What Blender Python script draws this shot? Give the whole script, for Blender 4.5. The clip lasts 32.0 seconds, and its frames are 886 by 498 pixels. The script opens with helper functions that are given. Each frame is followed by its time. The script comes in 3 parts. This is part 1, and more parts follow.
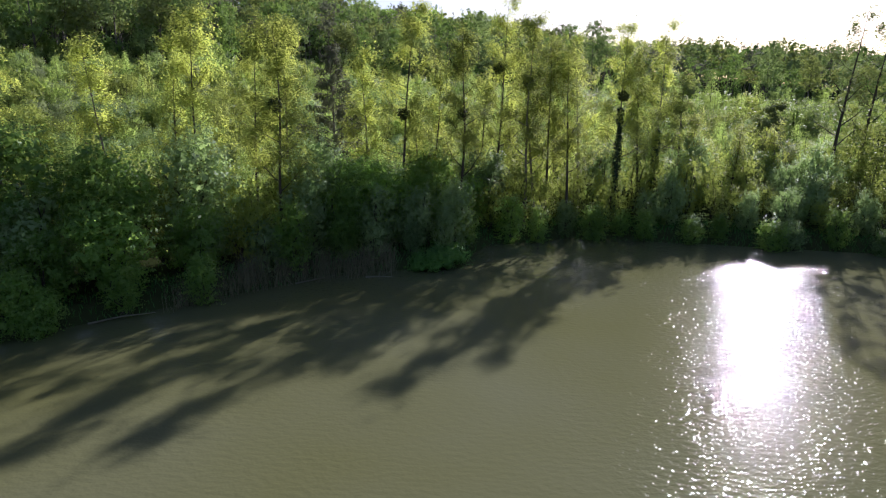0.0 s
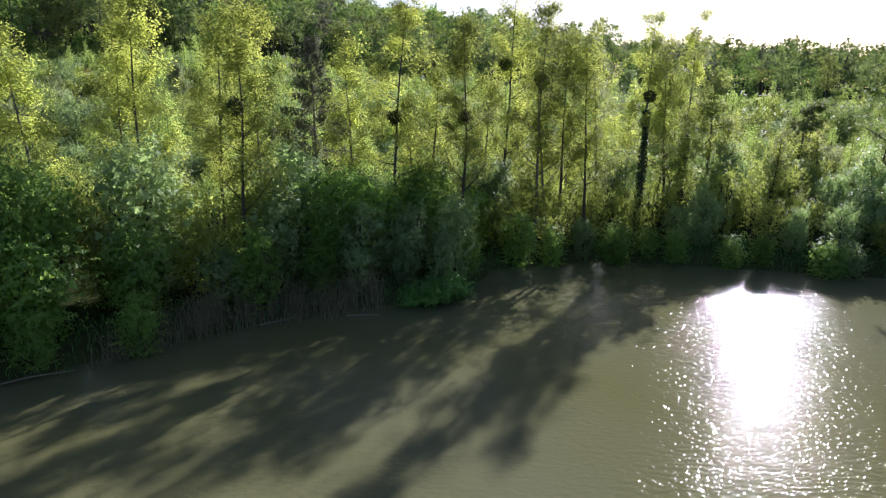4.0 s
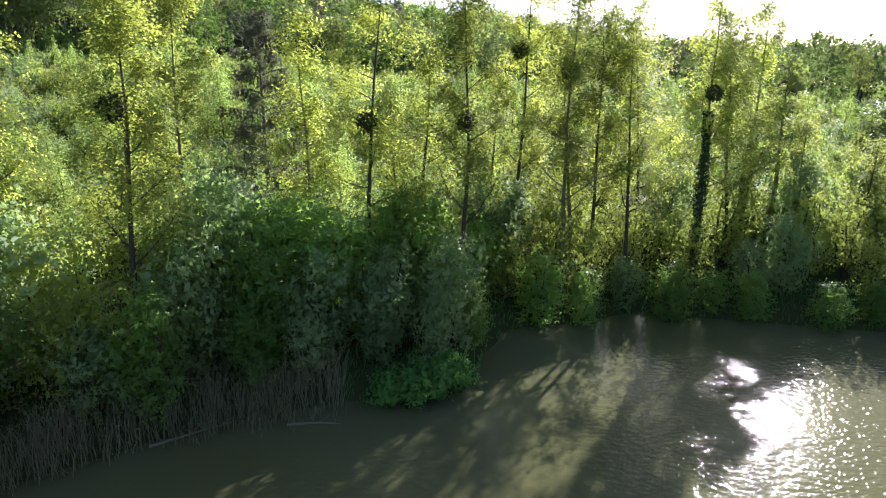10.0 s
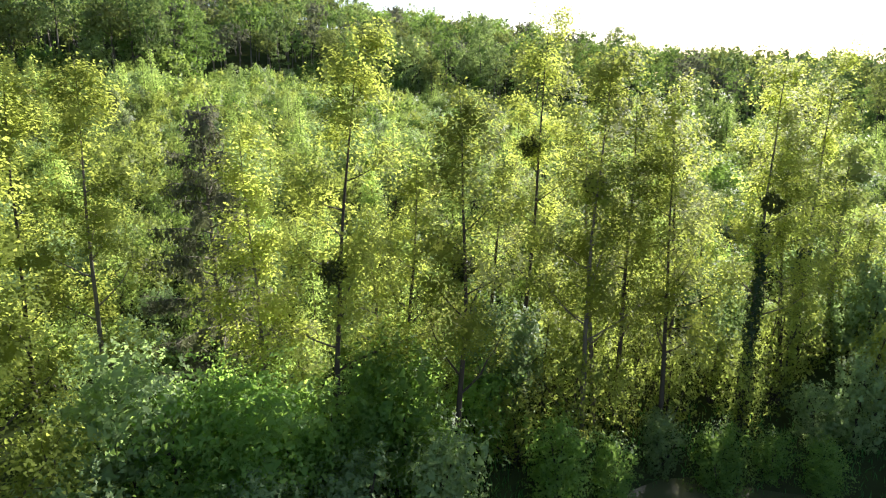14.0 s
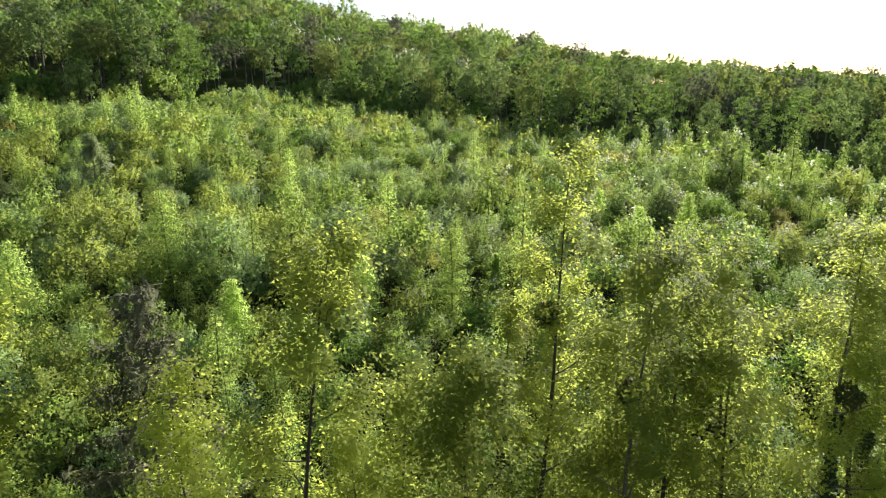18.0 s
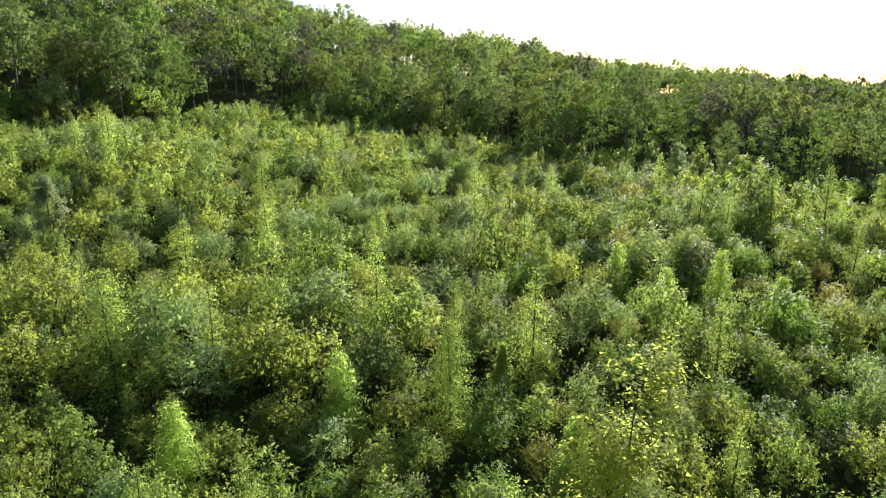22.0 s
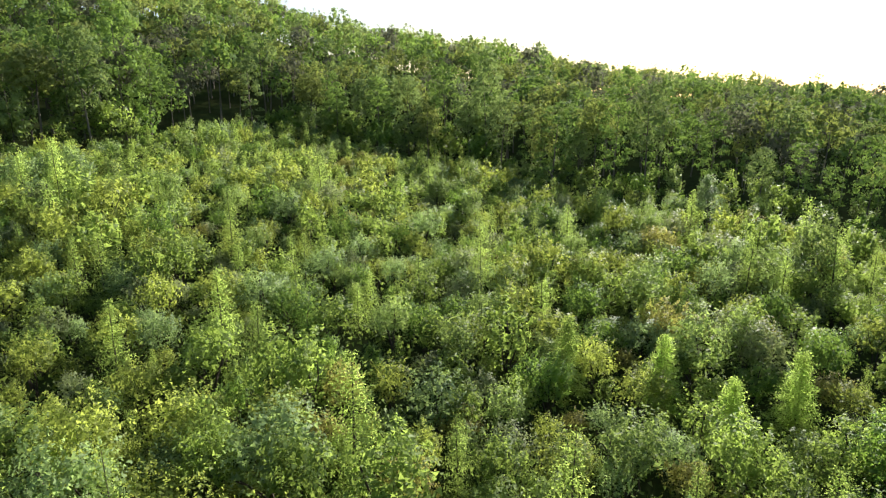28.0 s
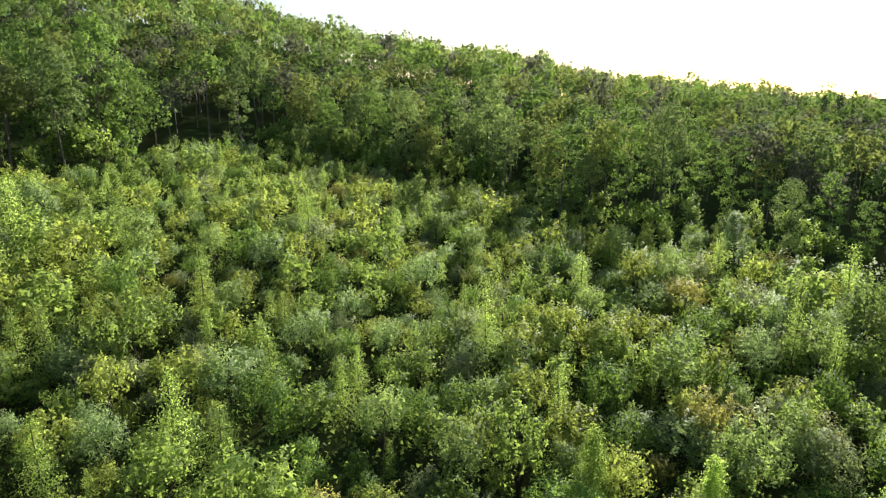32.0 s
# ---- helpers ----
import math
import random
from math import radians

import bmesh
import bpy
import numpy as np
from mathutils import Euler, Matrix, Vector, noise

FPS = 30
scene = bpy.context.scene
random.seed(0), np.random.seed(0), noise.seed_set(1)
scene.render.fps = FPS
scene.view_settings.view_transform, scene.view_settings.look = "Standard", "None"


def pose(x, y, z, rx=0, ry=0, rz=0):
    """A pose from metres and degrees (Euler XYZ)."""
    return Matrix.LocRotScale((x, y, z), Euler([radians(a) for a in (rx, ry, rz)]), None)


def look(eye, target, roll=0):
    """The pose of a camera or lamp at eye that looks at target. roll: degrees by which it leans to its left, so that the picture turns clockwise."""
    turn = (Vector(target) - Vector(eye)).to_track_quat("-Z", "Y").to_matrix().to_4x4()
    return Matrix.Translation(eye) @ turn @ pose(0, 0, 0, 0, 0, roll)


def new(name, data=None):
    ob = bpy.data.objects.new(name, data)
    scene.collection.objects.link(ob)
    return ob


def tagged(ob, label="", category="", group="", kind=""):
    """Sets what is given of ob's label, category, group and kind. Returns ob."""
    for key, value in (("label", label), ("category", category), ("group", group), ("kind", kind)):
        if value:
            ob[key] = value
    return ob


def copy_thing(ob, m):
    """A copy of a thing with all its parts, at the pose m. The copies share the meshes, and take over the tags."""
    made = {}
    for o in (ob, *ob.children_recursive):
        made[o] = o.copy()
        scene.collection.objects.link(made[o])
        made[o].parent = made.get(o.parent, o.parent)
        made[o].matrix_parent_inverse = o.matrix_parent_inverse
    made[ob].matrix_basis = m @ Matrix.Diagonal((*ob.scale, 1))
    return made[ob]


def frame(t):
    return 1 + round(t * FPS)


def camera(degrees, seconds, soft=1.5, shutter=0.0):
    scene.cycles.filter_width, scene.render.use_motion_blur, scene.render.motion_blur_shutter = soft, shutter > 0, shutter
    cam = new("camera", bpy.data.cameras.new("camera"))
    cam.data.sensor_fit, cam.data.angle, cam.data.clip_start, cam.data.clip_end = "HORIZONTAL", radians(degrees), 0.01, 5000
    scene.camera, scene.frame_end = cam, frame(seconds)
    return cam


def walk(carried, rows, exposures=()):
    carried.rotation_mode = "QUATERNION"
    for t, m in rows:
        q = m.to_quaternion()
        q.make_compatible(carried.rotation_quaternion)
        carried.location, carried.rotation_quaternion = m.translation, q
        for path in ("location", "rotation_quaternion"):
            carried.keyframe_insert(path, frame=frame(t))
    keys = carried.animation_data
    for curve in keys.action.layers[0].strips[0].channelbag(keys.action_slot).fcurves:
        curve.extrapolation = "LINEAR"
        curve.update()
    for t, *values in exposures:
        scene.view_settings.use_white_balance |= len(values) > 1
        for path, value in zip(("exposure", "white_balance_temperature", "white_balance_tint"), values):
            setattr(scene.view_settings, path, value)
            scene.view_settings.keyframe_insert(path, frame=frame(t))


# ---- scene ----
# ---- camera: a slow forward flight over a pond, then a climb over the trees ----
LENS, PITCH = 70.0, 13.847
cam = camera(LENS, 32.0, soft=1.2)
ROWS = [
    (0.0, 0.02, -0.05, 12.99), (1.0, 0.06, 1.89, 12.98), (2.0, 0.1, 3.97, 12.98), (3.0, 0.14, 6.07, 12.99),
    (4.0, 0.18, 8.2, 12.97), (5.0, 0.22, 10.38, 12.94), (6.0, 0.27, 12.57, 12.91), (7.0, 0.33, 14.75, 12.86),
    (8.0, 0.39, 16.96, 12.81), (9.0, 0.46, 19.23, 12.75), (10.0, 0.55, 21.47, 12.72), (11.0, 0.65, 23.67, 13.4),
    (12.0, 0.75, 25.88, 14.96), (13.0, 0.85, 28.15, 16.47), (14.0, 0.95, 30.39, 17.88), (15.0, 1.02, 32.33, 19.48),
    (16.0, 1.06, 34.04, 21.25), (17.0, 1.08, 35.86, 22.85), (18.0, 1.08, 38.04, 24.08), (19.0, 1.1, 40.66, 25.23),
    (20.0, 1.17, 43.66, 26.36), (21.0, 1.29, 46.63, 27.35), (22.0, 1.4, 49.32, 28.47), (23.0, 1.5, 52.0, 29.02),
    (24.0, 1.56, 54.83, 29.23), (25.0, 1.58, 57.66, 29.56), (26.0, 1.56, 60.46, 30.33), (27.0, 1.52, 63.28, 31.53),
    (28.0, 1.49, 66.13, 32.84), (29.0, 1.5, 69.11, 34.12), (30.0, 1.53, 72.15, 35.32), (31.0, 1.55, 75.02, 36.37),
    (32.0, 1.57, 77.97, 37.36),
]
EXPOSURES = [(0, 1.02, 5650, 29), (4, 1.26, 5650, 29), (8, 1.56, 5700, 26), (13, 1.82, 5950, 20), (16, 1.66, 6350, 16), (19, 1.39, 6400, 14), (25, 1.47, 6450, 13), (32, 1.45, 6450, 13)]
walk(cam, [(t, pose(x, y, z, 90 - PITCH, 0, 0)) for t, x, y, z in ROWS], EXPOSURES)

# ---- world and sun: low evening sun ahead and to the side, bright hazy sky ----
SUN_AZ, SUN_EL = 29.0, 25.2
world = bpy.data.worlds.new("sky")
scene.world = world
world.use_nodes = True
wt = world.node_tree
wt.nodes.clear()
sky = wt.nodes.new("ShaderNodeTexSky")
sky.sky_type = "NISHITA"
sky.sun_disc = False
sky.sun_elevation, sky.sun_rotation = radians(SUN_EL), radians(SUN_AZ)
sky.air_density, sky.dust_density, sky.ozone_density = 1.0, 1.0, 1.0
wbg = wt.nodes.new("ShaderNodeBackground")
wbg.inputs[1].default_value = 0.058
wout = wt.nodes.new("ShaderNodeOutputWorld")
wt.links.new(sky.outputs[0], wbg.inputs[0])
wt.links.new(wbg.outputs[0], wout.inputs[0])
sun_data = bpy.data.lights.new("sun", "SUN")
sun_data.energy, sun_data.angle, sun_data.color = 5.0, radians(0.6), (1.0, 0.95, 0.86)
sun = new("sun", sun_data)
SUN_DIR = Vector((math.sin(radians(SUN_AZ)) * math.cos(radians(SUN_EL)), math.cos(radians(SUN_AZ)) * math.cos(radians(SUN_EL)), math.sin(radians(SUN_EL))))
sun.matrix_world = look(SUN_DIR * 300, (0, 0, 0))


# ---- materials ----
def nodes_of(name):
    m = bpy.data.materials.new(name)
    m.use_nodes = True
    m.node_tree.nodes.clear()
    return m, m.node_tree


def node(tree, kind, **sets):
    n = tree.nodes.new(kind)
    for k, v in sets.items():
        n.inputs[k.replace("_", " ")].default_value = v
    return n


def ramp(tree, source, stops):
    r = tree.nodes.new("ShaderNodeValToRGB")
    el = r.color_ramp.elements
    while len(el) < len(stops):
        el.new(0.5)
    for e, (p, c) in zip(el, stops):
        e.position, e.color = p, (*c, 1)
    tree.links.new(source, r.inputs[0])
    return r.outputs[0]


def blend(tree, fac, a, b, mode="MIX"):
    m = tree.nodes.new("ShaderNodeMix")
    m.data_type, m.blend_type = "RGBA", mode
    for sock, v in ((m.inputs[0], fac), (m.inputs[6], a), (m.inputs[7], b)):
        if isinstance(v, bpy.types.NodeSocket):
            tree.links.new(v, sock)
        else:
            sock.default_value = v if not isinstance(v, tuple) else (*v, 1)
    return m.outputs[2]


def scaled_noise(tree, scale, detail=3.0, rough=0.55, stretch=(1, 1, 1), space="Object"):
    tc = tree.nodes.new("ShaderNodeTexCoord")
    mp = tree.nodes.new("ShaderNodeMapping")
    mp.inputs["Scale"].default_value = stretch
    nz = node(tree, "ShaderNodeTexNoise", Scale=scale, Detail=detail, Roughness=rough)
    if space == "World":
        geo = tree.nodes.new("ShaderNodeNewGeometry")
        tree.links.new(geo.outputs["Position"], mp.inputs[0])
    else:
        tree.links.new(tc.outputs[space], mp.inputs[0])
    tree.links.new(mp.outputs[0], nz.inputs["Vector"])
    return nz.outputs[0]


def leaf_material(name, dark, light, glow, thin=0.45, gloss=0.55, clump=0.35):
    """Leaves that let light through; varied from tree to tree, clump to clump and leaf to leaf."""
    m, t = nodes_of(name)
    obj = t.nodes.new("ShaderNodeObjectInfo")
    geo = t.nodes.new("ShaderNodeNewGeometry")
    big = scaled_noise(t, clump, 2.0, 0.6, space="World")
    mixr = t.nodes.new("ShaderNodeMath")
    mixr.operation = "MULTIPLY_ADD"
    t.links.new(geo.outputs["Random Per Island"], mixr.inputs[0])
    mixr.inputs[1].default_value = 0.10
    tuft = t.nodes.new("ShaderNodeMath")
    tuft.operation = "MULTIPLY_ADD"
    t.links.new(scaled_noise(t, clump * 6.5, 1.0, 0.5, space="World"), tuft.inputs[0])
    tuft.inputs[1].default_value = 0.55
    t.links.new(big, tuft.inputs[2])
    t.links.new(tuft.outputs[0], mixr.inputs[2])
    add = t.nodes.new("ShaderNodeMath")
    add.operation = "MULTIPLY_ADD"
    t.links.new(obj.outputs["Random"], add.inputs[0])
    add.inputs[1].default_value = 0.8
    t.links.new(mixr.outputs[0], add.inputs[2])
    fac = t.nodes.new("ShaderNodeMapRange")
    fac.inputs[1].default_value, fac.inputs[2].default_value = 0.80, 1.62
    t.links.new(add.outputs[0], fac.inputs[0])
    base = blend(t, fac.outputs[0], tuple(1.4 * c for c in dark), tuple(1.4 * c for c in light))
    shine = blend(t, fac.outputs[0], tuple(0.55 * c for c in glow), glow)
    bs = node(t, "ShaderNodeBsdfPrincipled", Roughness=gloss)
    bs.inputs["Specular IOR Level"].default_value = 0.12 if gloss < 0.6 else 0.03
    t.links.new(base, bs.inputs["Base Color"])
    tl = t.nodes.new("ShaderNodeBsdfTranslucent")
    t.links.new(shine, tl.inputs[0])
    mx = t.nodes.new("ShaderNodeMixShader")
    mx.inputs[0].default_value = 0.86 * thin
    t.links.new(bs.outputs[0], mx.inputs[1])
    t.links.new(tl.outputs[0], mx.inputs[2])
    out = t.nodes.new("ShaderNodeOutputMaterial")
    t.links.new(mx.outputs[0], out.inputs[0])
    return m


def rough_material(name, stops, scale, stretch=(1, 1, 1), rough=0.85, bump=0.4, space="World", bump_scale=None, dull=False):
    m, t = nodes_of(name)
    n1 = scaled_noise(t, scale, 5.0, 0.6, stretch, space)
    n2 = scaled_noise(t, scale * 0.13, 3.0, 0.6, stretch, space)
    col = blend(t, 0.5, ramp(t, n1, stops), ramp(t, n2, stops), "MIX")
    if dull:  # loose litter: no sheen at all
        bs = node(t, "ShaderNodeBsdfDiffuse", Roughness=1.0)
        t.links.new(col, bs.inputs["Color"])
    else:
        bs = node(t, "ShaderNodeBsdfPrincipled", Roughness=rough)
        bs.inputs["Specular IOR Level"].default_value = 0.15
        t.links.new(col, bs.inputs["Base Color"])
    bp = node(t, "ShaderNodeBump", Strength=bump, Distance=0.03)
    t.links.new(scaled_noise(t, bump_scale or scale * 3, 4.0, 0.65, stretch, space), bp.inputs["Height"])
    t.links.new(bp.outputs[0], bs.inputs["Normal"])
    out = t.nodes.new("ShaderNodeOutputMaterial")
    t.links.new(bs.outputs[0], out.inputs[0])
    return m


def water_material():
    """Murky green-brown pond water under wind ripples; calmer lanes between gusts."""
    m, t = nodes_of("pond water")
    geo = t.nodes.new("ShaderNodeNewGeometry")
    def waves(scale, stretch, turn, detail=2.0):
        mp = t.nodes.new("ShaderNodeMapping")
        mp.inputs["Scale"].default_value = stretch
        mp.inputs["Rotation"].default_value = (0, 0, radians(turn))
        nz = node(t, "ShaderNodeTexNoise", Scale=scale, Detail=detail, Roughness=0.5)
        t.links.new(geo.outputs["Position"], mp.inputs[0])
        t.links.new(mp.outputs[0], nz.inputs["Vector"])
        return nz.outputs[0]
    a, b = waves(4.8, (0.6, 1.0, 1), 14, 0.0), waves(11.0, (0.75, 1.0, 1), -20, 0.0)
    s = t.nodes.new("ShaderNodeMath")
    s.operation = "MULTIPLY_ADD"
    t.links.new(b, s.inputs[0])
    s.inputs[1].default_value = 0.45
    t.links.new(a, s.inputs[2])
    gust = ramp(t, waves(0.06, (1, 0.5, 1), 25, 3.0), [(0.36, (0.62, 0.62, 0.62)), (0.62, (1, 1, 1))])
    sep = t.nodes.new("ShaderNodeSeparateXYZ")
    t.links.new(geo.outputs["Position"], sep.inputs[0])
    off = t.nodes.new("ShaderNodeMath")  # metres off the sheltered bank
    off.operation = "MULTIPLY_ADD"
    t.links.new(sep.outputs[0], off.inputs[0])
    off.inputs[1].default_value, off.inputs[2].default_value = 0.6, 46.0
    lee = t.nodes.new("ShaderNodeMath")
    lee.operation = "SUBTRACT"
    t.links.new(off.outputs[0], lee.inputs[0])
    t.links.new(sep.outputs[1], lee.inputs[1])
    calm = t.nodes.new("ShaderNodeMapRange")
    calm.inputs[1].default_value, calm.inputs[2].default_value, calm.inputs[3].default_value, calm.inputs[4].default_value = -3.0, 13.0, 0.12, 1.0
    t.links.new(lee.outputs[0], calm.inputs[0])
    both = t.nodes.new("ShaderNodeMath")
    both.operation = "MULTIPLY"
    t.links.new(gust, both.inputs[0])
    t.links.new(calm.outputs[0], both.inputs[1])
    bp = node(t, "ShaderNodeBump", Distance=0.043)
    t.links.new(both.outputs[0], bp.inputs["Strength"])
    t.links.new(s.outputs[0], bp.inputs["Height"])
    col = ramp(t, waves(0.055, (1, 1, 1), 0, 3.0), [(0.3, (0.088, 0.090, 0.032)), (0.7, (0.104, 0.108, 0.058))])
    reflect_scale = t.nodes.new("ShaderNodeMapRange")  # reflection scaled by hand: full by the bank, cut offshore to dim glint
    reflect_scale.inputs[1].default_value, reflect_scale.inputs[2].default_value, reflect_scale.inputs[3].default_value, reflect_scale.inputs[4].default_value = 0.0, 15.0, 1.0, 0.155
    t.links.new(lee.outputs[0], reflect_scale.inputs[0])
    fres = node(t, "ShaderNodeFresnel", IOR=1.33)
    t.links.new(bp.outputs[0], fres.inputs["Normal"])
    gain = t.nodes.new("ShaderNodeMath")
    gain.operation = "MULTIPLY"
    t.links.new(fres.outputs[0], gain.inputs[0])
    t.links.new(reflect_scale.outputs[0], gain.inputs[1])
    murk = t.nodes.new("ShaderNodeBsdfDiffuse")
    t.links.new(col, murk.inputs["Color"])
    faint = node(t, "ShaderNodeBump", Distance=0.014)
    t.links.new(both.outputs[0], faint.inputs["Strength"])
    t.links.new(s.outputs[0], faint.inputs["Height"])
    t.links.new(faint.outputs[0], murk.inputs["Normal"])
    shine = node(t, "ShaderNodeBsdfGlossy", Roughness=0.06)
    t.links.new(bp.outputs[0], shine.inputs["Normal"])
    mx = t.nodes.new("ShaderNodeMixShader")
    t.links.new(gain.outputs[0], mx.inputs[0])
    t.links.new(murk.outputs[0], mx.inputs[1])
    t.links.new(shine.outputs[0], mx.inputs[2])
    out = t.nodes.new("ShaderNodeOutputMaterial")
    t.links.new(mx.outputs[0], out.inputs[0])
    return m


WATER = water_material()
GROUND = rough_material("forest floor", [(0.3, (0.030, 0.030, 0.014)), (0.55, (0.045, 0.060, 0.020)), (0.8, (0.050, 0.080, 0.022))], 0.8, dull=True)
BARK = rough_material("grey bark", [(0.3, (0.07, 0.06, 0.045)), (0.7, (0.20, 0.18, 0.14))], 3.0, (1, 1, 0.25), space="Object")
BARK_DARK = rough_material("dark bark", [(0.3, (0.035, 0.028, 0.02)), (0.7, (0.09, 0.075, 0.055))], 3.0, (1, 1, 0.25), space="Object")
DEAD = rough_material("dead grey twigs", [(0.3, (0.10, 0.095, 0.06)), (0.7, (0.20, 0.185, 0.125))], 3.0, (1, 1, 0.3), space="Object")
REED = rough_material("dry reed", [(0.3, (0.08, 0.095, 0.04)), (0.55, (0.17, 0.155, 0.085)), (0.8, (0.055, 0.10, 0.03))], 1.2, (1, 1, 0.3))
POPLAR = leaf_material("poplar leaves", (0.105, 0.14, 0.026), (0.19, 0.215, 0.052), (0.64, 0.72, 0.125), 0.70, 0.6)
ALDER = leaf_material("alder leaves", (0.056, 0.110, 0.028), (0.115, 0.195, 0.050), (0.48, 0.72, 0.13), 0.62, 0.45)
WILLOW = leaf_material("willow leaves", (0.09, 0.145, 0.058), (0.17, 0.23, 0.10), (0.42, 0.58, 0.18), 0.55)
BIRCH = leaf_material("young broad leaves", (0.066, 0.112, 0.026), (0.130, 0.182, 0.045), (0.40, 0.54, 0.105), 0.58)
MAPLE = leaf_material("young maple leaves", (0.084, 0.12, 0.024), (0.165, 0.20, 0.044), (0.48, 0.57, 0.105), 0.58)
HAZEL = leaf_material("young hazel leaves", (0.048, 0.100, 0.023), (0.095, 0.16, 0.037), (0.32, 0.50, 0.08), 0.52)
ASH = leaf_material("young ash leaves", (0.08, 0.122, 0.038), (0.16, 0.21, 0.072), (0.40, 0.54, 0.13), 0.52)
LARCH = leaf_material("larch needles", (0.105, 0.165, 0.038), (0.16, 0.225, 0.056), (0.57, 0.76, 0.16), 0.68, 0.6)
BLOSSOM = leaf_material("pale blossom and leaves", (0.105, 0.138, 0.05), (0.205, 0.235, 0.12), (0.36, 0.44, 0.15), 0.5)
RUSSET = leaf_material("russet young leaves", (0.12, 0.125, 0.035), (0.19, 0.18, 0.055), (0.52, 0.52, 0.12), 0.55)
BEECH = leaf_material("beech leaves", (0.072, 0.130, 0.038), (0.150, 0.215, 0.065), (0.32, 0.48, 0.09), 0.43, 0.8, 0.12)
OAK = leaf_material("oak leaves", (0.095, 0.128, 0.042), (0.190, 0.215, 0.072), (0.42, 0.50, 0.11), 0.43, 0.8, 0.12)
LIME = leaf_material("lime leaves", (0.088, 0.140, 0.050), (0.190, 0.245, 0.092), (0.38, 0.50, 0.14), 0.43, 0.8, 0.12)
BUDDING = leaf_material("grey budding twigs", (0.075, 0.085, 0.050), (0.14, 0.145, 0.095), (0.26, 0.28, 0.15), 0.43, 0.8, 0.12)
SPRUCE = leaf_material("dark spruce needles", (0.022, 0.042, 0.022), (0.04, 0.065, 0.032), (0.06, 0.10, 0.04), 0.25, 0.8)
MISTLE = leaf_material("mistletoe leaves", (0.03, 0.04, 0.012), (0.06, 0.07, 0.02), (0.08, 0.09, 0.02), 0.25)
HERB = leaf_material("nettle and herb leaves", (0.05, 0.125, 0.030), (0.10, 0.21, 0.045), (0.30, 0.55, 0.09), 0.45)
IVY = leaf_material("ivy leaves", (0.018, 0.034, 0.014), (0.04, 0.065, 0.024), (0.06, 0.10, 0.03), 0.2, 0.4)
NEEDLE = leaf_material("dying grey-green needles", (0.060, 0.068, 0.040), (0.110, 0.118, 0.066), (0.16, 0.18, 0.08), 0.35, 0.8)
SEDGE = leaf_material("sedge blades", (0.035, 0.10, 0.025), (0.06, 0.16, 0.04), (0.14, 0.42, 0.07), 0.45)


# ---- mesh helpers ----
def mesh_of(name, verts, faces, mats, mat_index=None, smooth=False):
    """A mesh from arrays: faces all of one size."""
    verts, faces = np.asarray(verts, np.float32), np.asarray(faces, np.int32)
    me = bpy.data.meshes.new(name)
    n, k = faces.shape
    me.vertices.add(len(verts))
    me.vertices.foreach_set("co", verts[:, :3].ravel())
    me.loops.add(n * k)
    me.loops.foreach_set("vertex_index", faces.ravel())
    me.polygons.add(n)
    me.polygons.foreach_set("loop_start", np.arange(0, n * k, k, dtype=np.int32))
    for m in mats:
        me.materials.append(m)
    if mat_index is not None:
        me.polygons.foreach_set("material_index", np.asarray(mat_index, np.int32))
    if smooth:
        me.polygons.foreach_set("use_smooth", np.ones(n, bool))
    me.update(calc_edges=True)
    if verts.shape[1] == 6:  # soft normals that follow the crown
        me.attributes.new("custom_normal", "FLOAT_VECTOR", "POINT").data.foreach_set("vector", verts[:, 3:].ravel())
    return me


def part(name, me, parent, label=""):
    ob = new(name, me)
    ob.parent = parent
    if label:
        tagged(ob, label=label)
    return ob


SOFT = 0.68


def leaves(rng, at, size, wide=0.6, droop=0.2, vary=0.35, tri=False, out=None, mess=0.55):
    """Folded rhombic leaves (or plain pointed sprays) at the places given: vertices and faces."""
    at = np.asarray(at, float)
    n = len(at)
    d = rng.normal(size=(n, 3))
    d[:, 2] -= droop
    d /= np.linalg.norm(d, axis=1)[:, None]
    face = rng.normal(size=(n, 3))
    if out is not None:  # blades lie roughly along the crown's surface
        round_way = out / (np.linalg.norm(out, axis=1)[:, None] + 1e-9)
        face = round_way + face * mess
        face *= np.where((face * round_way).sum(1) < 0, -1.0, 1.0)[:, None]
    face /= np.linalg.norm(face, axis=1)[:, None] + 1e-9
    d = d - face * (d * face).sum(1)[:, None]
    d /= np.linalg.norm(d, axis=1)[:, None] + 1e-9
    s = np.cross(d, face)
    soft = face if out is None else round_way * SOFT + face * (1 - SOFT)
    soft = soft / (np.linalg.norm(soft, axis=1)[:, None] + 1e-9)
    l = (np.asarray(size) * (1 + vary * rng.uniform(-1, 1, n)))[:, None]
    w = l * wide * 0.5
    if tri:
        v = np.stack([at - s * w, at + s * w, at + d * l], 1).reshape(-1, 3)
        return np.concatenate([v, np.repeat(soft, 3, 0)], 1), np.arange(3 * n).reshape(-1, 3)
    mid = at + d * l * 0.45
    v = np.stack([at, mid + s * w + face * w * 0.45, at + d * l, mid - s * w + face * w * 0.45], 1).reshape(-1, 3)
    return np.concatenate([v, np.repeat(soft, 4, 0)], 1), np.arange(4 * n).reshape(-1, 4)


